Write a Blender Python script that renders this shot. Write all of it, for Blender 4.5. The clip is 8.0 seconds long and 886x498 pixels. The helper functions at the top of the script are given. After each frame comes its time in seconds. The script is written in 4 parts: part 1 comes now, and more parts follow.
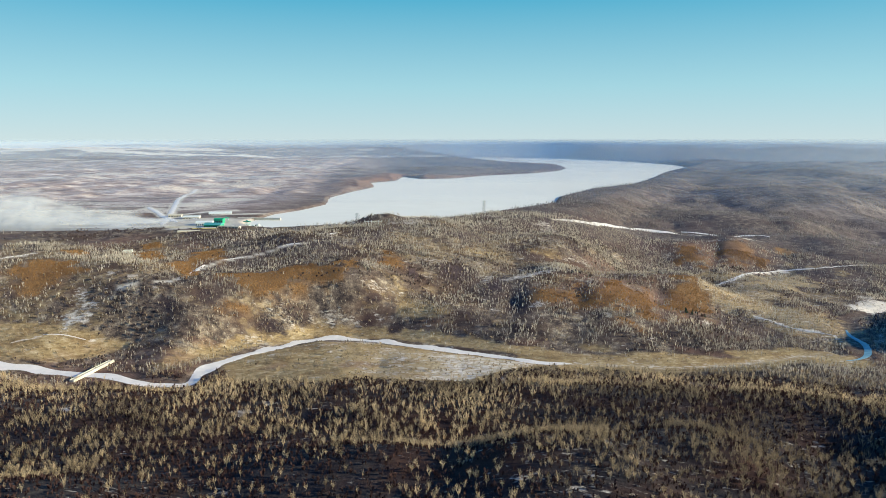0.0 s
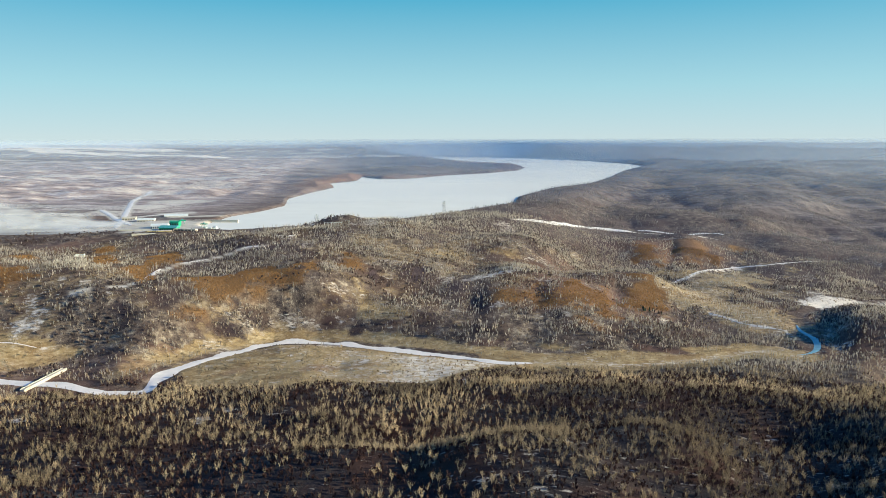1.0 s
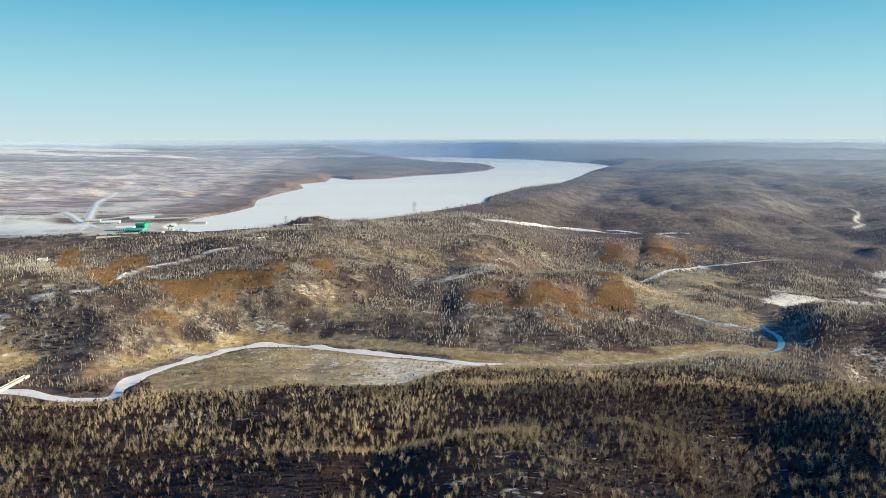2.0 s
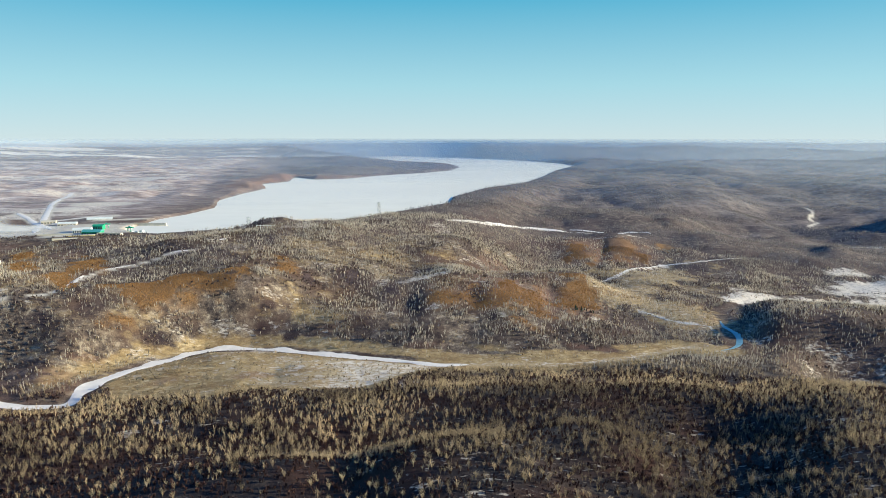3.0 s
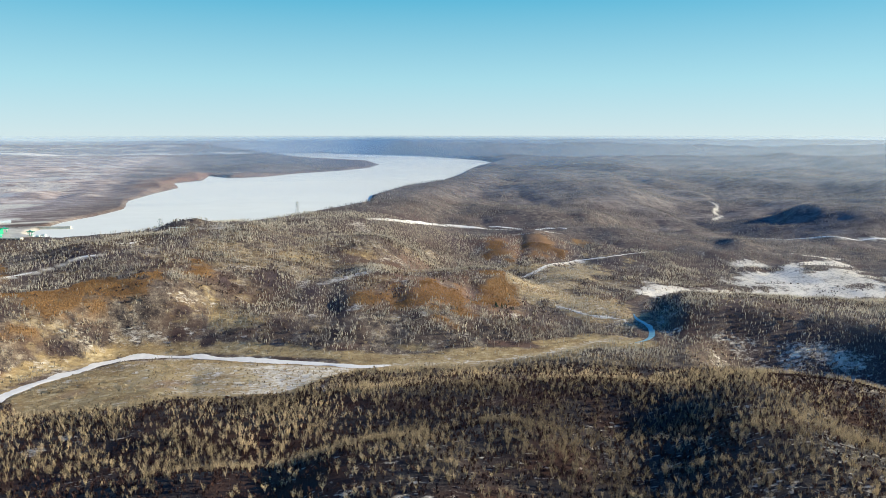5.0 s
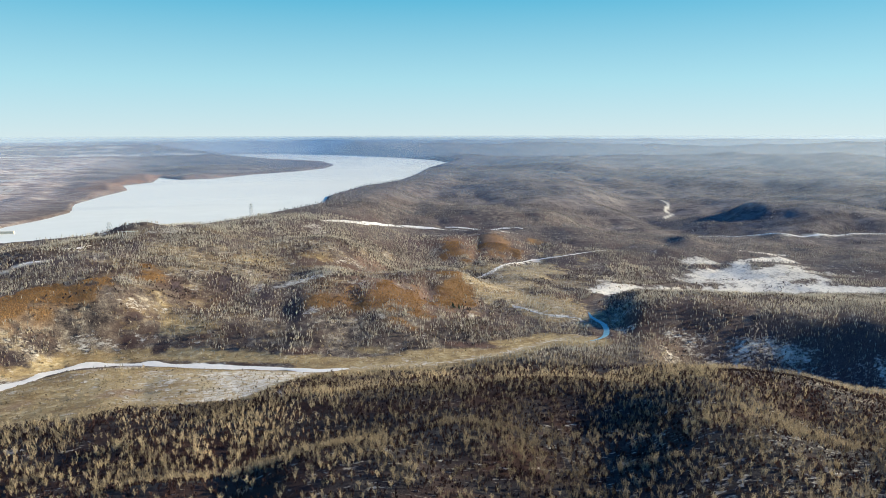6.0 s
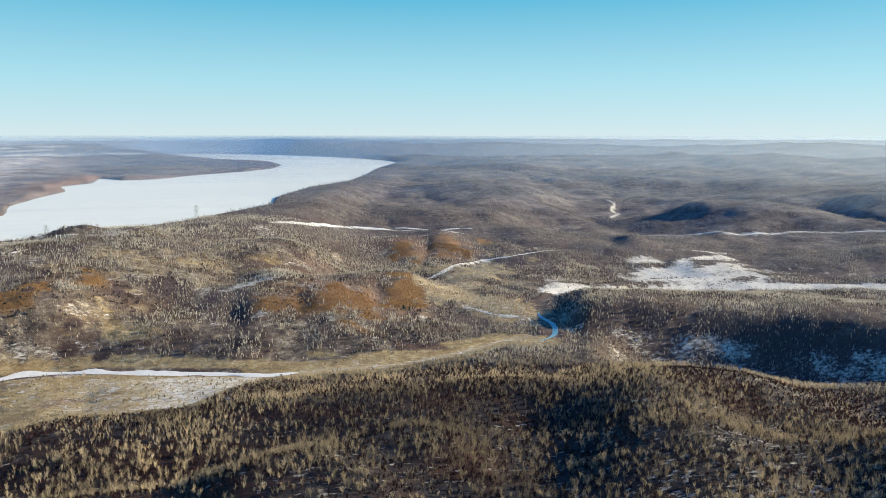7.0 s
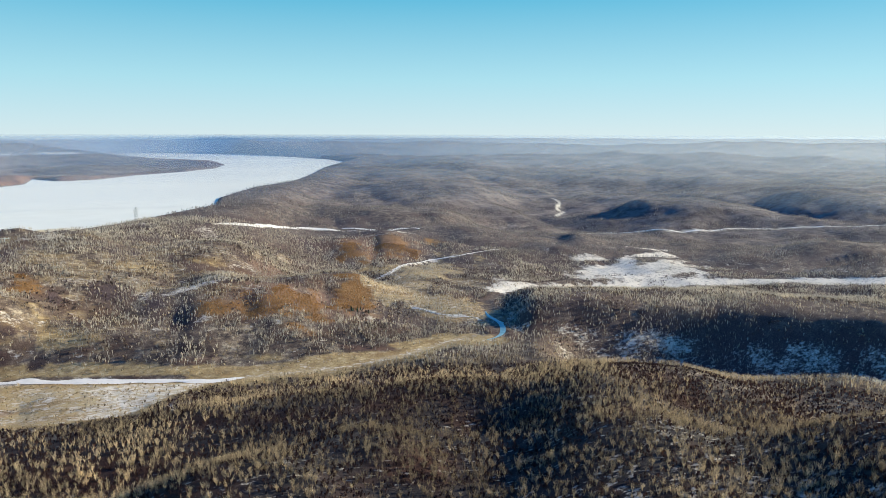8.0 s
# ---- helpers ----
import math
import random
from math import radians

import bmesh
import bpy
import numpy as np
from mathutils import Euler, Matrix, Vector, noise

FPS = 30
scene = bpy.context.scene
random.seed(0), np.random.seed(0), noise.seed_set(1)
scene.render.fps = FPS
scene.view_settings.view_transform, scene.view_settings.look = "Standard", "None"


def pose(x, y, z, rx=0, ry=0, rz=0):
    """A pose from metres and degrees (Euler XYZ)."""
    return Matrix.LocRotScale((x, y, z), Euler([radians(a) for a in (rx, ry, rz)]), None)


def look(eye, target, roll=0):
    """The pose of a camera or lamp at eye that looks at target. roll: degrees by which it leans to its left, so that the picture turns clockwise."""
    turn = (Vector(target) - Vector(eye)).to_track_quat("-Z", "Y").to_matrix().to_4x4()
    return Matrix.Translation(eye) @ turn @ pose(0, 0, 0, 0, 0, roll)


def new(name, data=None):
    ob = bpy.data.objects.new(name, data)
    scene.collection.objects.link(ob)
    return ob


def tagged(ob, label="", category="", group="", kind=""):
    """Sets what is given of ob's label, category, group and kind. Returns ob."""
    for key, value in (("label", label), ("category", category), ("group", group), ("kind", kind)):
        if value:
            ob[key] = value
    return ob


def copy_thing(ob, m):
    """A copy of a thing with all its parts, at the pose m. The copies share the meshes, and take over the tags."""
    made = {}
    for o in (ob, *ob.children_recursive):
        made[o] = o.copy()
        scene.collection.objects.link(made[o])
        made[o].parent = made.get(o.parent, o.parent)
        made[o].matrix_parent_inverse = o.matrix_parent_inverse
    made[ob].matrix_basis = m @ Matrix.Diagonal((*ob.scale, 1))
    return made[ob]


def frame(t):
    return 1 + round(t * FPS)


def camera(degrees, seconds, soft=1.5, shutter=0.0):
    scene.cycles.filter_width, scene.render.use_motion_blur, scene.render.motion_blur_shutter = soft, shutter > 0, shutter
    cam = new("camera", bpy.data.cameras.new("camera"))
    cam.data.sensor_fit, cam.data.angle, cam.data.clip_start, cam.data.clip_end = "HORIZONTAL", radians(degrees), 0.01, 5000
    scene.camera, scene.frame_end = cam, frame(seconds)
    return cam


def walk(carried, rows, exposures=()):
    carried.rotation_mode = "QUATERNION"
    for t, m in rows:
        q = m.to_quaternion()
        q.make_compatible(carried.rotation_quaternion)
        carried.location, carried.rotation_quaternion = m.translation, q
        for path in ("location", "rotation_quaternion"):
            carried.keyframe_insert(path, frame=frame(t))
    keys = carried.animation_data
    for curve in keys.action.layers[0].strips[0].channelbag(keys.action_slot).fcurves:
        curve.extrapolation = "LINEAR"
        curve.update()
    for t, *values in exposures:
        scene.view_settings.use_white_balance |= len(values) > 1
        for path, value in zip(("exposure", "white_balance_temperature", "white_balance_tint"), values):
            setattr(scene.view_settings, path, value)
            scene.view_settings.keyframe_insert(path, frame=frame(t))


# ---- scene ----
cam = camera(62.9, 8.0, soft=0.75)
# seconds, east, height of the eye, yaw, pitch, roll: the camera climbs straight up and turns to its right
ROWS = [
    (0.0, 0.00, 161.00, 0.00, -8.56, 0.00), (0.5, 0.02, 161.73, -1.71, -8.59, -0.06), (1.0, 0.03, 162.47, -3.15, -8.60, -0.11),
    (1.5, 0.06, 163.20, -4.29, -8.61, -0.14), (3.0, 0.13, 165.43, -8.32, -8.68, 0.04), (3.5, 0.16, 166.17, -9.88, -8.76, 0.05),
    (4.0, 0.20, 166.92, -11.46, -8.84, 0.05), (4.5, 0.23, 167.67, -13.04, -8.92, 0.03), (6.0, 0.35, 169.94, -18.12, -8.99, -0.14),
    (6.5, 0.40, 170.70, -20.06, -8.99, -0.13), (7.0, 0.45, 171.46, -22.11, -9.01, 0.05), (7.5, 0.50, 172.22, -24.20, -9.05, 0.08),
    (8.0, 0.55, 172.99, -26.30, -9.10, 0.09),
]
walk(cam, [(t, pose(x, 0, z, 0, 0, yaw) @ pose(0, 0, 0, 90 + pitch) @ pose(0, 0, 0, 0, 0, roll)) for t, x, z, yaw, pitch, roll in ROWS],
     exposures=[(0.0, 0.81, 5600, 0), (8.0, 0.96, 5550, 1)])

# ---------------------------------------------------------------- daylight: low winter sun from the east-south-east
SUN_AZ, SUN_EL = radians(99), radians(16.8)
world = bpy.data.worlds.new("winter_sky")
scene.world = world
world.use_nodes = True
wn, wl = world.node_tree.nodes, world.node_tree.links
sky = wn.new("ShaderNodeTexSky")
sky.sky_type, sky.sun_disc = "NISHITA", False
sky.sun_elevation, sky.sun_rotation = SUN_EL, SUN_AZ
sky.air_density, sky.dust_density, sky.ozone_density, sky.altitude = 0.8, 0.0, 0.8, 600
wn["Background"].inputs["Strength"].default_value = 0.057
thin = wn.new("ShaderNodeMix")
thin.data_type = "RGBA"
thin.inputs["Factor"].default_value = 0.88
# winter haze: pale near the horizon, clear cyan above it, deep blue overhead
up = wn.new("ShaderNodeSeparateXYZ")
wl.new(wn.new("ShaderNodeTexCoord").outputs["Generated"], up.inputs[0])
veil = wn.new("ShaderNodeValToRGB")
for place, shade in ((0.07, (0.58, 0.84, 0.86)), (0.20, (0.10, 0.52, 0.72)), (0.42, (0.045, 0.235, 0.66))):
    veil.color_ramp.elements.new(place).color = (*shade, 1)
veil.color_ramp.elements[0].color, veil.color_ramp.elements[-1].color = (0.84, 0.89, 0.87, 1), (0.04, 0.175, 0.56, 1)
wl.new(up.outputs[2], veil.inputs["Fac"])
bright = wn.new("ShaderNodeVectorMath")
bright.operation = "SCALE"
bright.inputs["Scale"].default_value = 8.0
wl.new(veil.outputs["Color"], bright.inputs[0])
wl.new(bright.outputs[0], thin.inputs[7])
wl.new(sky.outputs["Color"], thin.inputs[6])
wl.new(thin.outputs[2], wn["Background"].inputs["Color"])
sun = new("sun", bpy.data.lights.new("sun", "SUN"))
sun.data.energy, sun.data.angle, sun.data.color = 5.6, radians(0.53), (1.0, 0.795, 0.51)
sun.matrix_world = look((math.sin(SUN_AZ) * math.cos(SUN_EL) * 500, math.cos(SUN_AZ) * math.cos(SUN_EL) * 500, math.sin(SUN_EL) * 500), (0, 0, 0))


# ---------------------------------------------------------------- lie of the land
LAKE_Z = 50.0
# spot heights of the landforms (east, north, height), metres above the stream
NEAR_HILL = [(0, 60, 85), (-32, 266, 36), (48, 257, 45), (107, 278, 36), (157, 273, 29), (194, 221, 39), (310, 150, 52),
             (-150, 200, 45), (-13, 344, 20), (-80, 415, 12), (76, 372, 20), (200, 360, 21), (320, 330, 21), (363, 430, 13),
             (440, 285, 9), (0, -700, 70), (-600, -200, 50), (700, -200, 30), (-230, 330, 18)]
SHADE_RIDGE = [(318, 538, 0), (357, 484, 2), (410, 445, -10), (480, 392, -16), (560, 318, -16), (390, 530, -3), (476, 515, -4),
               (545, 475, -4), (640, 395, -4), (760, 300, -2), (427, 697, -6), (602, 726, -20), (800, 640, -20), (980, 500, -10)]
MID_HILLS = [(95, 512, 0), (-163, 492, 0), (185, 489, 2), (247, 473, 5), (-213, 488, 14), (-330, 470, 22), (55, 600, 15), (-27, 610, 16), (-60, 505, 2), (0, 495, 3), (-115, 505, 1),
             (-85, 655, 47), (-225, 652, 42), (-287, 635, 58), (-300, 570, 40), (-420, 700, 56), (-134, 782, 58), (-41, 888, 63), (110, 870, 48),
             (189, 746, 3), (290, 860, -10), (402, 997, -2), (423, 915, -12), (100, 660, 22), (300, 690, 2), (-270, 850, 45), (-330, 800, 46)]
FAR_LAND = [(165, 1091, 43), (70, 1229, 49), (410, 1031, 24), (986, 886, -22), (817, 1211, -26), (1048, 1474, -20), (560, 1300, 32),
            (800, 1800, 44), (1100, 2500, 62), (1500, 1500, 0), (1800, 2000, 38), (2200, 1300, 42), (-424, 1082, 56), (-310, 1183, 58),
            (-950, 1930, 70), (-150, 1900, 66), (-1300, 1200, 66), (600, 3000, 70), (-800, 3200, 80), (2500, 2600, 82)]


def lattice(x, y, seed):
    """A smooth random field of values 0 to 1 with features one unit across."""
    xi, yi = np.floor(x), np.floor(y)
    fx, fy = x - xi, y - yi
    fx, fy = fx * fx * (3 - 2 * fx), fy * fy * (3 - 2 * fy)

    def rnd(i, j):
        v = np.sin(i * 127.1 + j * 311.7 + seed * 74.7) * 43758.5453
        return v - np.floor(v)

    a, b, c, d = rnd(xi, yi), rnd(xi + 1, yi), rnd(xi, yi + 1), rnd(xi + 1, yi + 1)
    return (a + (b - a) * fx) * (1 - fy) + (c + (d - c) * fx) * fy


def rough(x, y, size, seed, octaves=4):
    total, amp, norm = 0.0, 1.0, 0.0
    for k in range(octaves):
        total = total + amp * lattice(x / size * 2**k + 17.3 * k, y / size * 2**k - 9.1 * k, seed + k)
        norm += amp
        amp *= 0.5
    return total / norm


def step(a, b, v):
    t = np.clip((v - a) / (b - a), 0, 1)
    return t * t * (3 - 2 * t)


def to_line(x, y, line):
    """Distance to a polyline, and how far along it (0 to 1) the nearest place lies."""
    best, along = np.full(np.shape(x), 1e9), np.zeros(np.shape(x))
    n = len(line) - 1
    for k in range(n):
        (ax, ay), (bx, by) = line[k][:2], line[k + 1][:2]
        dx, dy = bx - ax, by - ay
        t = np.clip(((x - ax) * dx + (y - ay) * dy) / (dx * dx + dy * dy + 1e-9), 0, 1)
        d = np.hypot(x - ax - t * dx, y - ay - t * dy)
        near = d < best
        best, along = np.where(near, d, best), np.where(near, (k + t) / n, along)
    return best, along


def inside(x, y, ring):
    """Whether places lie in a closed outline."""
    odd = np.zeros(np.shape(x), bool)
    for k in range(len(ring)):
        (ax, ay), (bx, by) = ring[k], ring[k - 1]
        cross = (ay > y) != (by > y)
        with np.errstate(divide="ignore", invalid="ignore"):
            odd ^= cross & (x < (bx - ax) * (y - ay) / (by - ay + 1e-12) + ax)
    return odd


def to_ring(x, y, ring):
    """Signed distance to a closed outline, negative inside."""
    d, _ = to_line(x, y, list(ring) + [ring[0]])
    return np.where(inside(x, y, ring), -d, d)


SPOTS = np.array(NEAR_HILL + SHADE_RIDGE + MID_HILLS + FAR_LAND, float)


def bare_height(x, y):
    x, y = np.asarray(x, float), np.asarray(y, float)
    r = np.hypot(x, y)
    lr, th = np.log(np.maximum(r, 40)), np.arctan2(x, y)
    num, den = 0.0, 0.0
    for sx, sy, sz in SPOTS:
        dth = np.abs(th - math.atan2(sx, sy))
        dth = np.minimum(dth, 2 * math.pi - dth)
        d2 = dth**2 + (lr - math.log(math.hypot(sx, sy))) ** 2 + 0.003
        w = d2**-1.8
        num, den = num + w * sz, den + w
    z = num / den
    z = 78 + (z - 78) * step(30, 170, r)
    z = z + step(3000, 4930, r) * (131 - z) * step(3000, 4930, r)
    # long hills on the skyline
    for deg, wide, h in ((28.0, 4.0, 12), (34.3, 1.3, 16), (43.0, 4.5, 13), (12.0, 3.0, -4), (54.0, 5.0, 9), (20.0, 2.5, 6)):
        z = z + h * np.exp(-(((np.degrees(th) - deg) / wide) ** 2)) * step(4300, 4900, r)
    z = z + (np.abs(rough(x, y, 420, 7, 3) - 0.5) * 2 - 0.3) * 46 * step(1050, 1700, r) * (1 - 0.5 * step(3000, 4300, r)) * step(-500, 300, x)
    z = z + (rough(x, y, 900, 3) - 0.5) * 60 * step(1500, 4000, r) * (1 - 0.55 * step(4000, 4900, r))
    return z


# rounded hills with gullies: place, radii, height, turn
KNOLLS = [(160, 715, 60, 62, 12, 0.0), (212, 742, 42, 56, 14, 0.2), (262, 760, 30, 62, 13, 0.25), (120, 735, 34, 46, 8, -0.2),
          (345, 1010, 42, 60, 6, 0.1), (410, 1020, 46, 60, 8, 0.0), (-95, 690, 70, 45, 3, 0.2), (40, 700, 60, 50, 8, 0.0),
          (-20, 610, 45, 40, 3, 0.3), (330, 1500, 160, 120, 12, 0.4), (900, 1650, 180, 140, 16, 0.0), (1080, 720, 130, 90, 20, 0.3), (850, 1265, 55, 26, 15, 0.2), (1230, 1330, 110, 40, 14, 0.1), (255, 305, 34, 80, 13, -0.5), (180, 318, 38, 66, -9, -0.5), (1150, 1150, 150, 90, 14, 0.5), (-78, 930, 24, 22, 9, 0.0),
          # lobes and gullies of the larch hills
          (160, 632, 30, 66, 4, -0.25), (242, 690, 24, 66, 3, -0.33), (92, 636, 20, 40, 3, -0.14), (205, 672, 9, 46, -3, -0.3), (124, 642, 9, 30, -2, -0.2),
          (62, 631, 10, 40, -3, -0.1), (338, 975, 26, 60, 3, -0.33), (402, 978, 28, 60, 3, -0.39), (369, 970, 9, 50, -3, -0.36),
          # steep western sides further off
          (765, 1020, 40, 90, 8, -0.62), (722, 1010, 20, 60, -5, -0.62), (1140, 1310, 50, 60, 16, -0.7), (1075, 1330, 40, 60, -8, -0.7)]


RIDGE_LINE = [(362, 556), (476, 515), (545, 475), (640, 395), (760, 300)]


def height(x, y):
    z = bare_height(x, y)
    r = np.hypot(x, y)
    for kx, ky, rx, ry, h, turn in KNOLLS:
        c, s = math.cos(turn), math.sin(turn)
        u, v = ((x - kx) * c + (y - ky) * s) / rx, (-(x - kx) * s + (y - ky) * c) / ry
        z = z + h * np.exp(-(u * u + v * v))
    # the shaded ridge: steep towards the stream, gentle behind
    th = np.arctan2(x, y)
    crest = np.interp(th, [math.atan2(*c) for c in RIDGE_LINE], [math.hypot(*c) for c in RIDGE_LINE])
    u = r - crest
    ends = step(math.radians(31.6), math.radians(34.0), th) * (1 - step(math.radians(75), math.radians(95), th))
    foot = step(math.radians(33.5), math.radians(39), th) * (1 - step(math.radians(75), math.radians(95), th))
    z = z + ends * 17 * np.exp(-((u / np.where(u < 0, 25, 130)) ** 2)) - foot * 44 * np.exp(-(((u + 88) / 46) ** 2))
    # spurs run down its near face, their western sides in shade
    z = z + ends * (lattice(np.degrees(th) / 5.2, 0 * th, 8) - 0.5) * 10 * np.exp(-(((u + 48) / 36) ** 2))
    gully = np.abs(rough(x, y, 150, 11, 3) - 0.5) * 2
    amp = step(350, 620, r) * (1 + 0.5 * step(1000, 1400, r)) * (1 - 0.5 * step(1800, 3200, r))
    z = np.where(r > 3800, np.minimum(z, 139.0), z)
    z = z + (gully - 0.25) * 9 * amp + (rough(x, y, 60, 21, 3) - 0.5) * 4 * (0.5 + amp)
    return z


# ---------------------------------------------------------------- stream and lake
STREAM = [(-420, 500), (-313, 494), (-261, 485), (-226, 478), (-195, 464), (-172, 466), (-170, 488), (-165, 508), (-151, 531),
          (-127, 556), (-104, 576), (-75, 576), (-38, 564), (0, 547), (38, 530), (70, 515), (94, 511), (161, 501), (221, 511),
          (275, 532), (300, 518), (316, 524), (333, 564), (345, 597), (372, 650), (430, 700), (560, 745), (760, 720), (1100, 640)]
LAKE = [(-268, 960), (-258, 1085), (-229, 1156), (-205, 1259), (-222, 1409), (-200, 1564), (-164, 1736), (-190, 1897), (-130, 2004),
        (-124, 2221), (-63, 2092), (26, 2123), (135, 2293), (296, 2450), (410, 2629), (489, 2894), (501, 3218), (390, 3449),
        (241, 3680), (60, 4150), (-120, 4500), (-250, 4790), (-60, 4840), (250, 4840), (480, 4800), (620, 4700), (746, 4410), (855, 4130), (960, 3740), (1036, 3292), (1003, 2955), (780, 2537),
        (587, 2062), (477, 1825), (343, 1656), (226, 1410), (201, 1282), (125, 1176), (46, 1069), (-3, 1022), (-60, 985), (-115, 955), (-170, 928), (-215, 905), (-245, 920)]


def land(x, y):
    """Height of the ground."""
    z = height(x, y)
    # the low headland between the two arms of the lake
    spit = 57 + 0.10 * np.clip(290 - x, 0, 900)
    z = z - np.maximum(z - spit, 0) * step(2350, 2800, y) * (1 - step(4300, 4700, y)) * (1 - step(600, 800, x))
    d, along = to_line(x, y, STREAM)
    bed = -18.0 * step(0.82, 1.0, along)
    z = bed + (z - bed) * step(5, 52 - 30 * step(0.68, 0.74, along), d) - 0.9 * (1 - step(4.6, 8.0, d))
    # the hay field in the west lies on one even slope
    even = 5 + 0.2 * np.clip(y - 500, -10, 90)
    z = even + (z - even) * step(-6, 50, to_ring(x, y, WEST_FIELD))
    # level ground where the causeway crosses
    way, _ = to_line(x, y, [(-248, 466), (-243, 504)])
    z = 0.5 + (z - 0.5) * step(5, 70, way)
    works = np.minimum(step(1.0, 1.35, np.hypot((x + 340) / 170, (y - 970) / 95)), 0.12 + 0.88 * step(0.8, 1.4, np.hypot((x + 430) / 240, (y - 1180) / 260)))
    z = LAKE_Z + 0.6 + (z - LAKE_Z - 0.6) * works
    # the brow above the works falls away to the valley
    r = np.hypot(x, y)
    brow = 157 - r * np.interp(np.degrees(np.arctan2(x, y)), [-32, -28, -25, -21, -17, -13, -10], [0.1206, 0.120, 0.1223, 0.1243, 0.1228, 0.1194, 0.1146])
    z = z - np.maximum(z - brow, 0) * step(760, 830, r) * (1 - step(890, 930, r)) * step(-50, -140, x)
    lake = to_ring(x, y, LAKE)
    shore = LAKE_Z + 1.5 + 0.35 * np.clip(lake, 0, 90)
    z = np.where(lake < 0, LAKE_Z - np.clip(-lake * 0.4, 0, 4), z + (np.maximum(z, LAKE_Z + 3) - z) * (1 - step(60, 160, lake)))
    return np.where(lake > 0, np.minimum(z, shore) + (z - np.minimum(z, shore)) * step(20, 120, lake), z)


# ---------------------------------------------------------------- cover of the land: outlines and tracks
MEADOW = [(-165, 516), (-148, 534), (-104, 568), (-38, 556), (30, 528), (72, 510), (20, 455), (-53, 455), (-78, 432), (-117, 450), (-150, 476)]
WEST_FIELD = [(-400, 566), (-351, 562), (-308, 557), (-278, 549), (-253, 545), (-234, 541), (-245, 532), (-256, 518), (-280, 505), (-330, 504), (-400, 510)]
FIELD_TRACK = [(-307, 540), (-293, 541), (-274, 539)]
SNOW_FIELD = [(440, 715), (471, 762), (535, 785), (603, 828), (670, 892), (790, 968), (870, 926), (870, 840), (820, 734), (767, 676), (690, 684), (598, 701), (480, 705)]
RIDGE_END = [(382, 1153), (414, 1131), (440, 1105), (482, 1112), (498, 1093)]
RIDGE_TRACK = [(160, 1039), (195, 1053), (244, 1087), (301, 1135), (348, 1133), (395, 1120), (430, 1060), (472, 1060)]
WEST_TRACK = [(-268, 588), (-247, 592), (-228, 606), (-225, 627), (-228, 655), (-213, 694), (-191, 708), (-162, 735), (-140, 740)]
BARE_STRETCHES = [[(-226, 636), (-228, 655), (-225, 674)], [(-213, 694), (-202, 702), (-190, 709)], [(-164, 734), (-147, 737)], [(-138, 797), (-127, 789), (-114, 810)]]
FAR_WEST_TRACK = [(-430, 630), (-408, 656), (-398, 667), (-388, 678)]
EAST_TRACK = [(318, 838), (348, 859), (381, 895), (435, 921), (482, 914), (566, 940)]
CHANNEL = [(285, 647), (299, 606), (326, 584)]
FAR_ROAD = [(870, 1199), (950, 1201), (1002, 1132), (1035, 1080), (1103, 1060), (1207, 1059), (1305, 1015), (1373, 963), (1544, 850)]
HILL_ROAD = [(1185, 1697), (1176, 1651), (1112, 1573), (1116, 1548), (1037, 1466)]
SNOW_STRIP = [(428, 710), (514, 705), (600, 703), (690, 690), (781, 659), (827, 636), (902, 559), (1050, 500)]
NORTH_BANK = [(-198, 500), (-158, 553), (-106, 590), (-39, 581), (50, 543), (111, 520), (196, 520), (250, 535)]
VALLEY_GRASS = [(470, 900), (380, 830), (300, 745), (286, 695), (319, 647), (324, 606)]
SITE_ROADS = [[(-362, 928), (-397, 1046), (-455, 1228), (-501, 1383), (-530, 1566)], [(-488, 1196), (-405, 1046), (-351, 954)], [(-389, 1046), (-338, 994)],
              [(-397, 1060), (-360, 1100), (-320, 1110)]]
SITE_PADS = [(-436, 1240, 34, 34), (-400, 1340, 60, 40), (-345, 1120, 28, 14), (-300, 905, 50, 14), (-300, 1060, 40, 10), (-470, 1160, 22, 20)]
# patches: east, north, half width, half depth
# bare thickets, and gullies whose shade is painted as dark ground
THICKETS_AND_SHADE = [(-141, 578, 18, 9), (-122, 594, 16, 9), (-217, 563, 14, 19), (-193, 584, 15, 17), (-168, 576, 10, 5), (-66, 617, 15, 5), (-62, 599, 7, 7), (48, 662, 13, 41),
            (68, 631, 13, 40), (-30, 681, 7, 16), (281, 992, 27, 71), (204, 670, 12, 38), (128, 648, 14, 17), (128, 585, 8, 20),
            (61, 563, 18, 9), (-37, 589, 7, 8), (-236, 533, 8, 9), (17, 703, 20, 31), (199, 530, 36, 7), (364, 969, 7, 28),
            (357, 974, 14, 25), (-195, 697, 17, 18), (-159, 736, 54, 28), (-78, 800, 26, 31), (17, 827, 33, 28), (470, 890, 40, 48)]
RUST = [(-455, 1050, 45, 60), (170, 650, 80, 60), (370, 985, 80, 60), (-186, 540, 25, 4), (65, 550, 18, 4), (199, 530, 32, 5), (-7, 588, 14, 4), (-240, 487, 67, 44), (180, 795, 26, 66),
        (-374, 819, 39, 44), (-283, 791, 20, 50), (-60, 498, 16, 8), (-120, 500, 14, 8)]
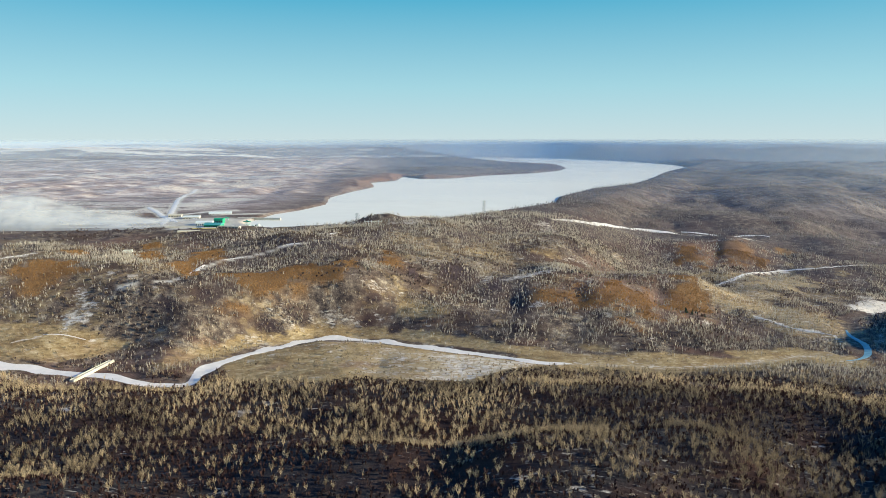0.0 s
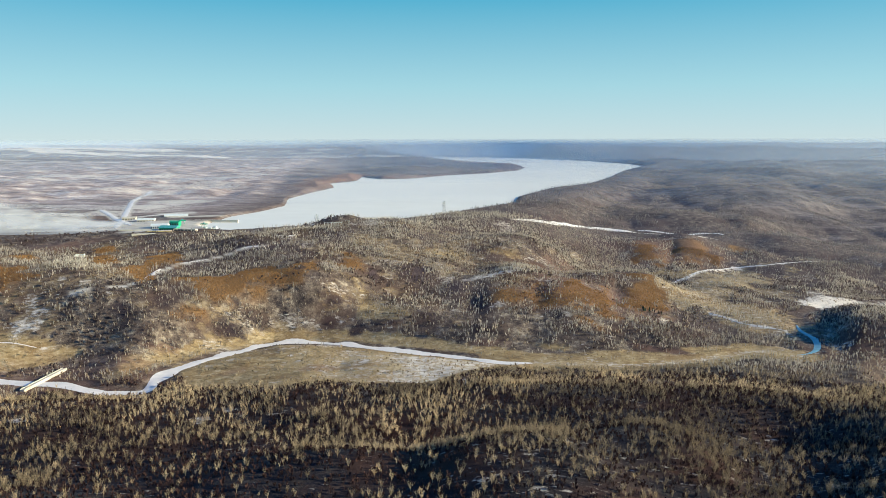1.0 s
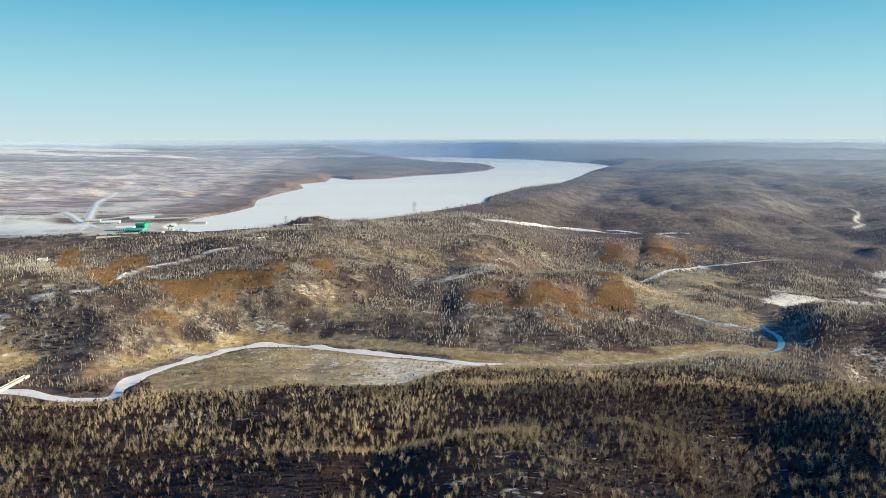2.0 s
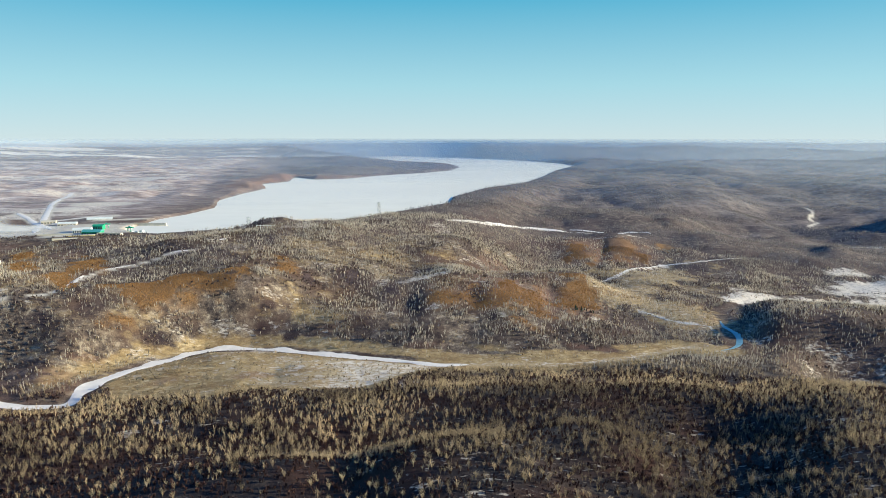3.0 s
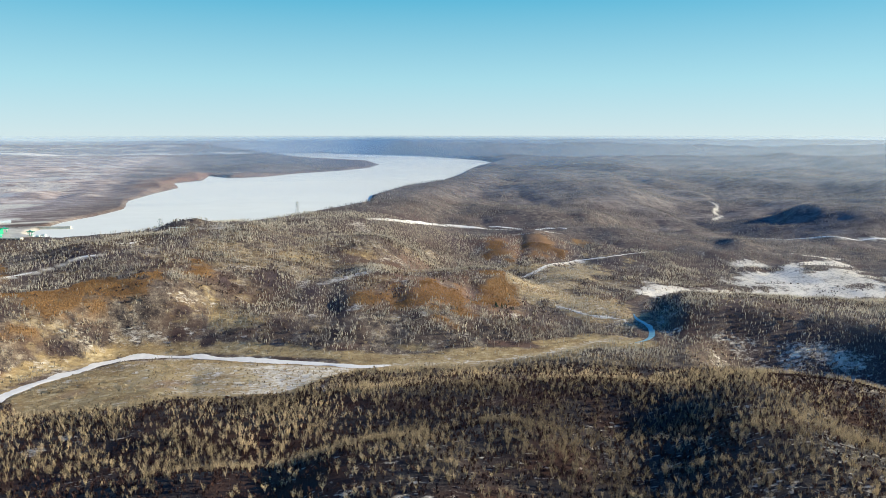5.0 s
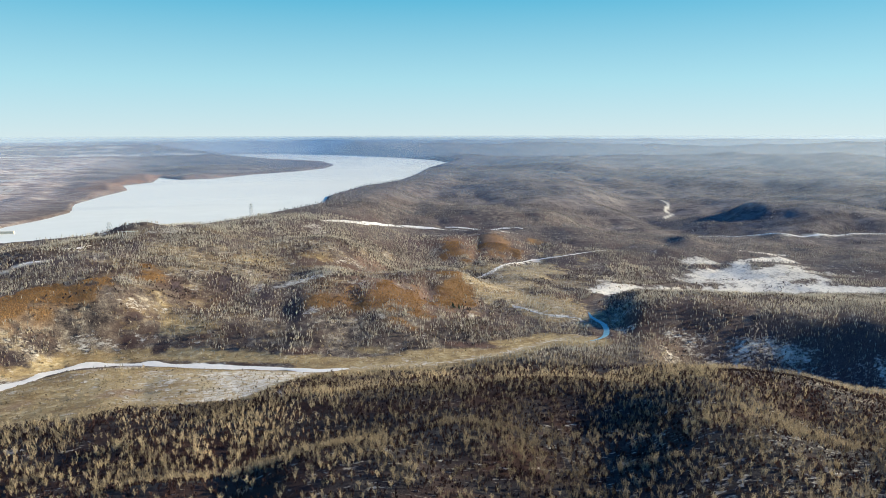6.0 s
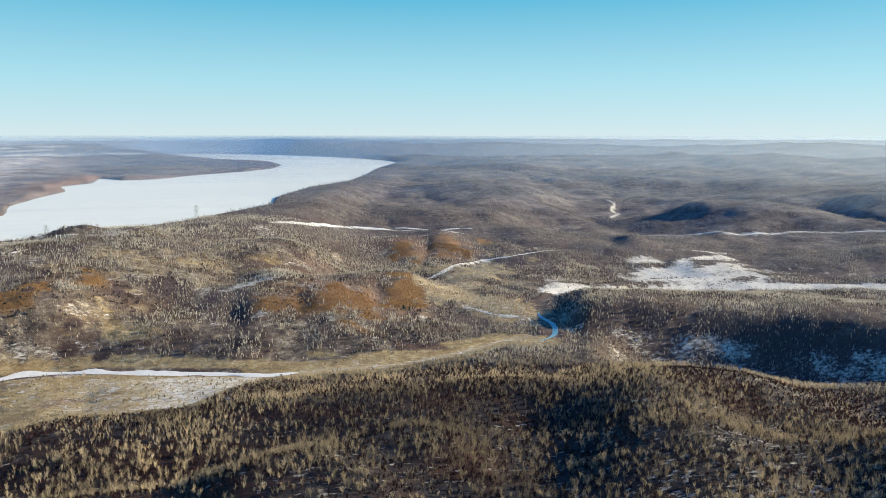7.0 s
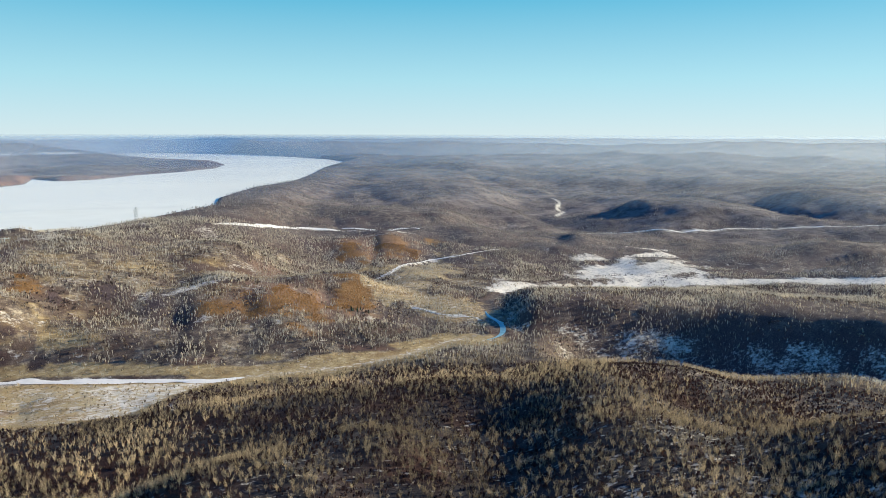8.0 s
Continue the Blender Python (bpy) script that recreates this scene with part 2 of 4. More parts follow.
CREAM = [(-283, 611, 16, 16), (-263, 606, 11, 14), (-236, 587, 11, 9), (-298, 564, 30, 29), (-270, 538, 31, 5), (-252, 541, 8, 4),
         (-315, 533, 22, 3), (-136, 605, 10, 3), (-11, 653, 15, 12), (11, 622, 23, 11),
         (153, 614, 3, 18), (-9, 586, 12, 6), (112, 587, 8, 10),
         (235, 619, 7, 26), (227, 932, 10, 33), (180, 856, 7, 26), (46, 585, 11, 8), (336, 745, 33, 76), (399, 753, 34, 59)]
LARCH = [(130, 640, 22, 28), (205, 650, 32, 34), (-346, 625, 31, 33), (-357, 697, 11, 15), (-289, 716, 17, 49), (-323, 792, 12, 26), (-235, 658, 15, 34), (-235, 723, 17, 49),
         (-162, 625, 32, 28), (-118, 650, 34, 28), (-51, 704, 13, 29), (-171, 578, 18, 7), (90, 633, 19, 22), (126, 618, 15, 15),
         (154, 629, 15, 46), (177, 633, 18, 52), (237, 686, 23, 53), (336, 970, 27, 40), (399, 971, 30, 41), (477, 1011, 16, 26)]
GRASS = [(-30, 628, 18, 32), (41, 778, 31, 15), (114, 801, 23, 13), (-66, 614, 20, 5), (-12, 609, 19, 24), (-181, 530, 27, 14),
         (-340, 567, 16, 21), (-269, 529, 24, 3), (344, 887, 44, 29), (293, 742, 32, 82), (329, 662, 44, 38), (117, 537, 24, 8)]
SNOW = [(-124, 793, 14, 8), (-150, 722, 12, 6), (-207, 699, 11, 6), (-225, 663, 7, 11), (-75, 842, 15, 12), (226, 606, 10, 21),
        (386, 1030, 24, 9),
        (-88, 431, 12, 9), (-112, 380, 10, 9), (-100, 397, 9, 7), (-84, 452, 12, 6), (38, 455, 26, 10), (265, 433, 14, 8),
        (34, 442, 24, 11), (-88, 425, 9, 7), (-186, 430, 10, 14), (-203, 375, 7, 7)]


def patch(x, y, spots, ragged=0.5, seed=5, soft=0.75):
    """1 in the middle of ragged oval patches that run along the slopes, 0 outside them."""
    jig = (rough(x, y, 14, seed, 3) - 0.5) * 2 * ragged
    best = np.zeros(np.shape(x))
    for cx, cy, rx, ry in spots:
        turn = math.atan2(cx, cy)
        c, k = math.cos(turn), math.sin(turn)
        d = np.hypot(((x - cx) * c - (y - cy) * k) / rx, ((x - cx) * k + (y - cy) * c) / ry) + jig
        best = np.maximum(best, 1 - step(soft, 1.25, d))
    return best


def strip(x, y, line, width, ragged=0.4, seed=9):
    d, _ = to_line(x, y, line)
    return 1 - step(width * 0.6, width * 1.2, d + (rough(x, y, 12, seed, 3) - 0.5) * 2 * ragged * width)


def covers(x, y):
    """Shares of snow, larch, dry grass, bare soil, red scrub, open field, and dark thickets with painted shade at
    places.
    """
    r = np.hypot(x, y)
    big, mid, fine = rough(x, y, 260, 31), rough(x, y, 80, 33), rough(x, y, 22, 35)
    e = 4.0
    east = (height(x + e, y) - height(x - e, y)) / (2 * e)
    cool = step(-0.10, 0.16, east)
    deg = np.degrees(np.arctan2(x, y))
    cr = r - np.interp(np.radians(deg), [math.atan2(*c) for c in RIDGE_LINE], [math.hypot(*c) for c in RIDGE_LINE])
    grass = np.maximum.reduce([
        0.92 * (1 - step(-6, 6, to_ring(x, y, MEADOW) + (fine - 0.5) * 14)), 1.0 * (1 - step(-6, 6, to_ring(x, y, WEST_FIELD) + (fine - 0.5) * 10)),
        0.7 * strip(x, y, NORTH_BANK, 9), 0.55 * strip(x, y, VALLEY_GRASS, 42, 0.9), 0.7 * strip(x, y, STREAM[15:21], 20), 0.6 * patch(x, y, GRASS, 0.8, soft=0.2), 0.4 * patch(x, y, CREAM, 0.8, soft=0.3),
        step(0.40, 0.58, 0.35 * mid + 0.65 * rough(x * 0.7, y, 14, 36)) * step(520, 600, r) * (1 - step(900, 1100, r)) * (0.35 + 0.65 * step(230, 100, x)) * 0.38])
    larch = patch(x, y, LARCH, 1.0, soft=0.45) * (0.75 + 0.25 * step(0.36, 0.5, rough(x, y, 16, 59)))
    soil = np.maximum.reduce([strip(x, y, WEST_TRACK, 2.4), strip(x, y, FAR_WEST_TRACK, 3), strip(x, y, HILL_ROAD, 5, 0.2),
                              0.8 * strip(x, y, FAR_ROAD, 8, 0.2)] + [strip(x, y, s, 8, 0.2) for s in SITE_ROADS] + [0.9 * patch(x, y, SITE_PADS, 0.3)] + [0.85 * (1 - step(0.75, 1.1, np.hypot((x + 320) / 110, (y - 955) / 60) + (fine - 0.5) * 0.5))])
    snow = np.maximum.reduce([
        0.64 * patch(x, y, SNOW, 0.7, soft=0.1), (0.55 + 0.07 * step(-180, -220, x)) * patch(x, y, CREAM, 0.9, soft=0.2), 0.66 * strip(x, y, RIDGE_TRACK, 9), 0.95 * strip(x, y, EAST_TRACK, 3.2, 0.15), 0.56 * strip(x, y, STREAM[16:21], 7), 0.8 * strip(x, y, CHANNEL, 2.5), 0.8 * strip(x, y, FAR_ROAD, 5, 0.7),
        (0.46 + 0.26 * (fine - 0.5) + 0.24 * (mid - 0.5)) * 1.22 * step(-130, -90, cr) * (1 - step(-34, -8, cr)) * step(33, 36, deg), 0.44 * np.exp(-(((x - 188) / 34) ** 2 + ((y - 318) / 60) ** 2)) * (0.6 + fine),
        0.645 * (1 - step(-8, 4, to_ring(x, y, MEADOW) + (fine - 0.5) * 16)) * (0.62 + 0.38 * step(-80, 10, x + (mid - 0.5) * 120)), 0.45 * strip(x, y, NORTH_BANK, 16), 0.53 * strip(x, y, VALLEY_GRASS, 45, 0.8),
        0.74 * strip(x, y, SNOW_STRIP, 26, 0.4), (0.36 + 0.36 * step(0.40, 0.56, rough(x * 0.4, y, 24, 57))) * (1 - step(-35, 30, to_ring(x, y, SNOW_FIELD) + (rough(x, y * 0.6, 45, 37) - 0.52) * 150)),
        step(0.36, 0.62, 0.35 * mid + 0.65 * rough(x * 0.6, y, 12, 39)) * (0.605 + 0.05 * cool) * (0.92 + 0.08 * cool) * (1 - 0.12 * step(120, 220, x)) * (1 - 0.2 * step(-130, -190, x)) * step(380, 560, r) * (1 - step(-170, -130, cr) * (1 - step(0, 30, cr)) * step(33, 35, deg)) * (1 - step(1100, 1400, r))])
    # thin old snow between the trees of the near hill, most of it in the hollow
    snow = np.maximum(snow, (0.36 + 0.16 * rough(x, y, 40, 45) + 0.05 * step(20, 40, deg)) * (1 - step(400, 440, r)))
    west = step(-150, -420, x) * step(950, 1100, y)
    stripes = rough(x * 0.35, y, 60, 41)
    field = west * step(0.30, 0.48, 0.5 * stripes + 0.5 * rough(x * 0.25, y, 300, 43)) * (1 - 0.75 * step(2600, 3800, r))
    snow = np.maximum(snow, west * step(0.42, 0.62, rough(x * 0.3, y, 70, 47)) * 0.64)
    snow = np.maximum(snow, step(0.66, 0.70, rough(x * 0.3, y, 260, 49)) * step(2300, 2700, r) * step(300, -100, x) * 0.9)
    lake = to_ring(x, y, LAKE)
    scrub = (1 - step(40, 110, lake)) * step(0, 4, lake) * step(300, -100, x - (y - 2300) * 0.5)
    scrub = np.maximum(scrub, 0.5 * patch(x, y, RUST, 0.7, soft=0.3))
    dark = patch(x, y, THICKETS_AND_SHADE, 0.9, soft=0.2)
    larch = larch * (1 - 0.9 * dark)
    grass, snow = grass * (1 - 0.8 * dark), snow * (1 - 0.4 * dark)
    for a in (soil, snow):
        a *= 1 - 0.6 * larch
    # undergrowth of the near hill and bare thickets beyond it
    thicket_and_shade = np.maximum((1 - step(400, 470, r + (mid - 0.5) * 80)) * (0.75 + 0.25 * fine), step(0.50, 0.60, 0.6 * rough(x, y, 90, 53) + 0.4 * fine) * step(450, 520, r) * 0.55 * (1 - step(1100, 1500, r)))
    thicket_and_shade = np.maximum(thicket_and_shade, 0.95 * dark)
    # eastern ground darkened: shaded sides seen towards the sun, put into its colour
    thicket_and_shade = np.maximum(thicket_and_shade, 0.55 * step(90, 190, x) * step(480, 540, r) * (1 - step(1100, 1500, r)) * (0.4 + 0.6 * fine))
    # near face of the ridge: its shade is put into the ground colour
    thicket_and_shade = np.maximum(thicket_and_shade, 0.9 * step(-150, -110, cr) * (1 - step(-25, 5, cr)) * step(36, 39, deg))
    return snow, larch, grass * (1 - larch), soil, scrub, field, thicket_and_shade * (1 - larch) * (1 - grass)


# ---------------------------------------------------------------- materials
def material(name):
    m = bpy.data.materials.new(name)
    m.use_nodes = True
    t = m.node_tree
    b = t.nodes["Principled BSDF"]
    return m, t.nodes, t.links, b


def noise_tex(n, l, scale, detail=4, rough_=0.6, vec=None, stretch=None):
    geo = n.new("ShaderNodeNewGeometry")
    out = geo.outputs["Position"]
    if stretch:
        mp = n.new("ShaderNodeMapping")
        mp.inputs["Scale"].default_value = stretch
        l.new(out, mp.inputs["Vector"])
        out = mp.outputs["Vector"]
    tx = n.new("ShaderNodeTexNoise")
    tx.inputs["Scale"].default_value, tx.inputs["Detail"].default_value, tx.inputs["Roughness"].default_value = scale, detail, rough_
    l.new(out, tx.inputs["Vector"])
    return tx.outputs["Fac"]


def ramp(n, l, fac, stops):
    r = n.new("ShaderNodeValToRGB")
    while len(r.color_ramp.elements) < len(stops):
        r.color_ramp.elements.new(0.5)
    for e, (p, c) in zip(r.color_ramp.elements, stops):
        e.position, e.color = p, (*c, 1)
    l.new(fac, r.inputs["Fac"])
    return r.outputs["Color"]


def blend(n, l, fac, a, b):
    m = n.new("ShaderNodeMix")
    m.data_type = "RGBA"
    for sock, v in ((m.inputs["Factor"], fac), (m.inputs[6], a), (m.inputs[7], b)):
        if isinstance(v, bpy.types.NodeSocket):
            l.new(v, sock)
        else:
            sock.default_value = v if isinstance(v, float) else (*v, 1)
    return m.outputs[2]


def calc(n, l, op, a, b, clamp=False):
    m = n.new("ShaderNodeMath")
    m.operation, m.use_clamp = op, clamp
    for sock, v in zip(m.inputs, (a, b)):
        if isinstance(v, bpy.types.NodeSocket):
            l.new(v, sock)
        else:
            sock.default_value = v
    return m.outputs[0]


def bumped(n, l, bsdf, fac, strength, distance):
    b = n.new("ShaderNodeBump")
    b.inputs["Strength"].default_value, b.inputs["Distance"].default_value = strength, distance
    l.new(fac, b.inputs["Height"])
    l.new(b.outputs["Normal"], bsdf.inputs["Normal"])


def ground_material():
    m, n, l, b = material("winter_ground")
    parts = []
    for name in ("cover_a", "cover_b"):
        at = n.new("ShaderNodeAttribute")
        at.attribute_name = name
        sp = n.new("ShaderNodeSeparateColor")
        l.new(at.outputs["Color"], sp.inputs["Color"])
        parts += [sp.outputs[0], sp.outputs[1], sp.outputs[2]]
    snow, larch, grass, soil, scrub, field = parts
    thicket_and_shade = at.outputs["Alpha"]
    streak = noise_tex(n, l, 0.45, 5, 0.7, stretch=(0.45, 1.0, 1.0))
    n1, n2, n3 = noise_tex(n, l, 0.9, 5, 0.7), noise_tex(n, l, 0.11, 5, 0.65), noise_tex(n, l, 0.018, 4, 0.6)
    wood = ramp(n, l, calc(n, l, "ADD", calc(n, l, "MULTIPLY", n2, 0.65), calc(n, l, "MULTIPLY", n1, 0.35)), [(0.39, (0.030, 0.024, 0.026)), (0.47, (0.098, 0.076, 0.064)), (0.54, (0.190, 0.150, 0.116)), (0.63, (0.430, 0.365, 0.275))])
    wood = blend(n, l, ramp(n, l, n3, [(0.42, (0, 0, 0)), (0.66, (1, 1, 1))]), wood, (0.105, 0.066, 0.050))
    grain = calc(n, l, "ADD", calc(n, l, "MULTIPLY", n2, 0.5), calc(n, l, "MULTIPLY", streak, 0.5))
    # undergrowth, near black and bluish: shade between the stems is put into the colour
    shaded_brush = ramp(n, l, n1, [(0.30, (0.005, 0.006, 0.011)), (0.55, (0.012, 0.011, 0.017)), (0.75, (0.042, 0.033, 0.036))])
    shaded_brush = blend(n, l, ramp(n, l, n3, [(0.48, (0, 0, 0)), (0.62, (1, 1, 1))]), shaded_brush, (0.045, 0.021, 0.015))
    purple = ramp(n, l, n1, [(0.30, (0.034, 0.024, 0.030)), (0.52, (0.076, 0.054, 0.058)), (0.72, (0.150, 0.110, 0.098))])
    sweep = noise_tex(n, l, 0.012, 8, 0.74, stretch=(0.45, 1.5, 1.0))
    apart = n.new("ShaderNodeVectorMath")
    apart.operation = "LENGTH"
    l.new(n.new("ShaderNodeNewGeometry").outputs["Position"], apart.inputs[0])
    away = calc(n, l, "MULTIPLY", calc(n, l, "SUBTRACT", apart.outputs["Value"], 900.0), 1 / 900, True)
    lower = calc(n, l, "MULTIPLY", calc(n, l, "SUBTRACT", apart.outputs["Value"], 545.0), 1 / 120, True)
    wood = blend(n, l, thicket_and_shade, wood, blend(n, l, lower, shaded_brush, purple))
    # far land turns blue-grey with distance: haze is put into its colour
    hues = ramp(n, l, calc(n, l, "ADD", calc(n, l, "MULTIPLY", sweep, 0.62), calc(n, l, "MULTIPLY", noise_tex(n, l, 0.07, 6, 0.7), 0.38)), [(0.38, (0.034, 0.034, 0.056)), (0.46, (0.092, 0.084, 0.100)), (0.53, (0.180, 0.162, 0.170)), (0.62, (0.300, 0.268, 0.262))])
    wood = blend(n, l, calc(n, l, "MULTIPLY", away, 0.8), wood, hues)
    straw = ramp(n, l, grain, [(0.32, (0.110, 0.070, 0.036)), (0.43, (0.270, 0.190, 0.090)), (0.54, (0.400, 0.300, 0.155)), (0.66, (0.600, 0.500, 0.340))])
    rust = ramp(n, l, n1, [(0.30, (0.110, 0.062, 0.028)), (0.70, (0.300, 0.185, 0.080))])
    straw = blend(n, l, ramp(n, l, noise_tex(n, l, 0.045, 5, 0.65, stretch=(0.5, 1.0, 1.0)), [(0.50, (0, 0, 0)), (0.64, (0.6, 0.6, 0.6))]), straw, rust)
    tuft = noise_tex(n, l, 0.24, 4, 0.65, stretch=(0.6, 1.0, 1.0))
    lush = calc(n, l, "MULTIPLY", calc(n, l, "SUBTRACT", calc(n, l, "ADD", grass, 0.22), calc(n, l, "MULTIPLY", tuft, 0.95)), 2.4, True)
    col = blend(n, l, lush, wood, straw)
    needles = ramp(n, l, n1, [(0.30, (0.170, 0.092, 0.042)), (0.70, (0.390, 0.235, 0.100))])
    col = blend(n, l, larch, col, needles)
    red = ramp(n, l, n2, [(0.30, (0.150, 0.085, 0.062)), (0.70, (0.270, 0.160, 0.115))])
    col = blend(n, l, scrub, col, red)
    band = noise_tex(n, l, 0.030, 9, 0.76, stretch=(0.5, 1.0, 1.0))
    stubble = ramp(n, l, band, [(0.36, (0.150, 0.118, 0.118)), (0.47, (0.330, 0.258, 0.240)), (0.56, (0.52, 0.43, 0.39)), (0.64, (0.80, 0.71, 0.64))])
    col = blend(n, l, field, col, stubble)
    dirt = ramp(n, l, n2, [(0.30, (0.540, 0.480, 0.390)), (0.70, (0.740, 0.690, 0.600))])
    col = blend(n, l, soil, col, dirt)
    jag = calc(n, l, "ADD", calc(n, l, "MULTIPLY", streak, 0.75), calc(n, l, "MULTIPLY", n2, 0.45))
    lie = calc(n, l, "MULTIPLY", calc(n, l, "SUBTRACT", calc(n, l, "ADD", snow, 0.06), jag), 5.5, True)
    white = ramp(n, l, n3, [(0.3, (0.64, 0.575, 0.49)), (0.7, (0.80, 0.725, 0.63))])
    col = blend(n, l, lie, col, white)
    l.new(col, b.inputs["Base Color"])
    b.inputs["Roughness"].default_value = 0.95
    b.inputs["Specular IOR Level"].default_value = 0.15
    bumped(n, l, b, n1, 0.9, 0.6)
    return m


def plain(name, low, high, scale, rough_=0.9, bump=0.3, metal=0.0):
    m, n, l, b = material(name)
    f = noise_tex(n, l, scale, 4, 0.6)
    l.new(ramp(n, l, f, [(0.3, low), (0.7, high)]), b.inputs["Base Color"])
    b.inputs["Roughness"].default_value, b.inputs["Metallic"].default_value = rough_, metal
    if bump:
        bumped(n, l, b, f, bump, 0.1)
    return m


def twig_material(name, dark, light):
    """Bark whose tone differs from tree to tree."""
    m, n, l, b = material(name)
    at = n.new("ShaderNodeAttribute")
    at.attribute_name = "tone"
    sp = n.new("ShaderNodeSeparateColor")
    l.new(at.outputs["Color"], sp.inputs["Color"])
    isl = n.new("ShaderNodeNewGeometry")
    f = calc(n, l, "ADD", calc(n, l, "MULTIPLY", sp.outputs[0], 0.7), calc(n, l, "MULTIPLY", isl.outputs["Random Per Island"], 0.3))
    col = ramp(n, l, f, [(0.0, dark), (1.0, light)])
    l.new(col, b.inputs["Base Color"])
    b.inputs["Roughness"].default_value = 0.85
    b.inputs["Specular IOR Level"].default_value = 0.2
    thin, mix = n.new("ShaderNodeBsdfTranslucent"), n.new("ShaderNodeMixShader")
    l.new(col, thin.inputs["Color"])
    mix.inputs["Fac"].default_value = 0.30
    l.new(b.outputs["BSDF"], mix.inputs[1])
    l.new(thin.outputs["BSDF"], mix.inputs[2])
    l.new(mix.outputs["Shader"], n["Material Output"].inputs["Surface"])
    return m


M_GROUND = ground_material()
M_ICE = plain("snow_covered_ice", (0.79, 0.765, 0.67), (0.84, 0.815, 0.72), 0.02, 0.7, 0.1)
M_STREAM = plain("stream_ice", (0.70, 0.66, 0.61), (0.85, 0.79, 0.73), 0.15, 0.55, 0.2)
# stream ice with the blue of the ridge's shade put into its colour
M_SHADE_ICE = plain("shade_blue_ice", (0.11, 0.23, 0.30), (0.24, 0.40, 0.47), 0.3, 0.35, 0.2)
M_TWIG = twig_material("birch_twigs", (0.040, 0.030, 0.028), (0.88, 0.70, 0.44))
M_GREY = twig_material("grey_birch_twigs", (0.22, 0.19, 0.165), (0.86, 0.78, 0.64))
M_FAR = twig_material("far_bare_twigs", (0.12, 0.108, 0.11), (0.44, 0.40, 0.37))
M_STRAW = twig_material("dry_grass_tufts", (0.110, 0.075, 0.045), (0.520, 0.420, 0.270))
M_BARK = twig_material("birch_bark", (0.30, 0.26, 0.20), (0.62, 0.57, 0.48))
M_SHRUB = twig_material("bare_shrubs", (0.012, 0.009, 0.014), (0.105, 0.056, 0.046))
M_BRUSH = twig_material("purple_brown_scrub", (0.050, 0.036, 0.040), (0.170, 0.125, 0.105))
M_LARCH = twig_material("larch_needles", (0.200, 0.100, 0.036), (0.470, 0.268, 0.100))


# ---------------------------------------------------------------- mesh helpers
def bulk(name, verts, tris, mat, tone=None, label="", category="", kind="stuff"):
    """One mesh object from arrays of corners and triangles."""
    me = bpy.data.meshes.new(name)
    verts, tris = np.asarray(verts, np.float32), np.asarray(tris, np.int32)
    me.vertices.add(len(verts))
    me.vertices.foreach_set("co", verts.ravel())
    me.loops.add(tris.size)
    me.loops.foreach_set("vertex_index", tris.ravel())
    k = tris.shape[1]
    me.polygons.add(len(tris))
    me.polygons.foreach_set("loop_start", np.arange(0, tris.size, k, dtype=np.int32))
    me.polygons.foreach_set("loop_total", np.full(len(tris), k, np.int32))
    if tone is not None:
        at = me.color_attributes.new("tone", "FLOAT_COLOR", "POINT")
        at.data.foreach_set("color", np.repeat(np.asarray(tone, np.float32)[:, None], 4, 1).ravel())
    me.update(calc_edges=True)
    me.materials.append(mat)
    return tagged(new(name, me), label, category, kind=kind)


def spread(template, px, py, pz, size, turn, tone):
    """Copies of a template (corners, triangles) at many places, as arrays."""
    tv, tt = template
    c, s = np.cos(turn)[:, None], np.sin(turn)[:, None]
    x = (tv[None, :, 0] * c - tv[None, :, 1] * s) * size[:, None] + px[:, None]
    y = (tv[None, :, 0] * s + tv[None, :, 1] * c) * size[:, None] + py[:, None]
    z = tv[None, :, 2] * size[:, None] + pz[:, None]
    v = np.stack([x, y, z], 2).reshape(-1, 3)
    t = (tt[None] + (np.arange(len(px)) * len(tv))[:, None, None]).reshape(-1, 3)
    return v, t, np.repeat(tone, len(tv))


def gather(pieces):
    vs, ts, tones, base = [], [], [], 0
    for v, t, k in pieces:
        vs.append(v), ts.append(t + base), tones.append(k)
        base += len(v)
    return np.concatenate(vs), np.concatenate(ts), np.concatenate(tones)


# ---------------------------------------------------------------- ground: one sheet, finer where the land is looked at
def radii():
    out, r = [0.0, 15.0, 50.0, 90.0, 120.0, 145.0], 165.0
    while r < 4950:
        out.append(r)
        r += min(r * r * 2.2 / (130 * 1282), r * 0.0085)
    return np.array(out + [4965.0])


RAD = radii()
AZ = np.radians(np.concatenate([np.arange(-36, 64, 0.18), np.arange(64, 324, 3.0)]))
gx, gy = np.outer(RAD, np.sin(AZ)), np.outer(RAD, np.cos(AZ))
gz = land(gx, gy)
rows_, cols_ = gx.shape
idx = np.arange(rows_ * cols_).reshape(rows_, cols_)
nxt = np.roll(idx, -1, axis=1)
quads = np.stack([idx[:-1], nxt[:-1], nxt[1:], idx[1:]], -1).reshape(-1, 4)[:, ::-1]
ground = bulk("ground", np.stack([gx, gy, gz], -1).reshape(-1, 3), quads, M_GROUND, kind="structure",
              label="rolling winter land of bare woods, straw-coloured grass and snow patches", category="ground")
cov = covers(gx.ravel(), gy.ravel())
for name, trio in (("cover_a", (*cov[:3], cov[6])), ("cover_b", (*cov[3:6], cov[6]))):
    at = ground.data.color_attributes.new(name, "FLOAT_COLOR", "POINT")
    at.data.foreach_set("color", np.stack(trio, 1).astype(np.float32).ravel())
ground.data.polygons.foreach_set("use_smooth", np.ones(len(ground.data.polygons), bool))


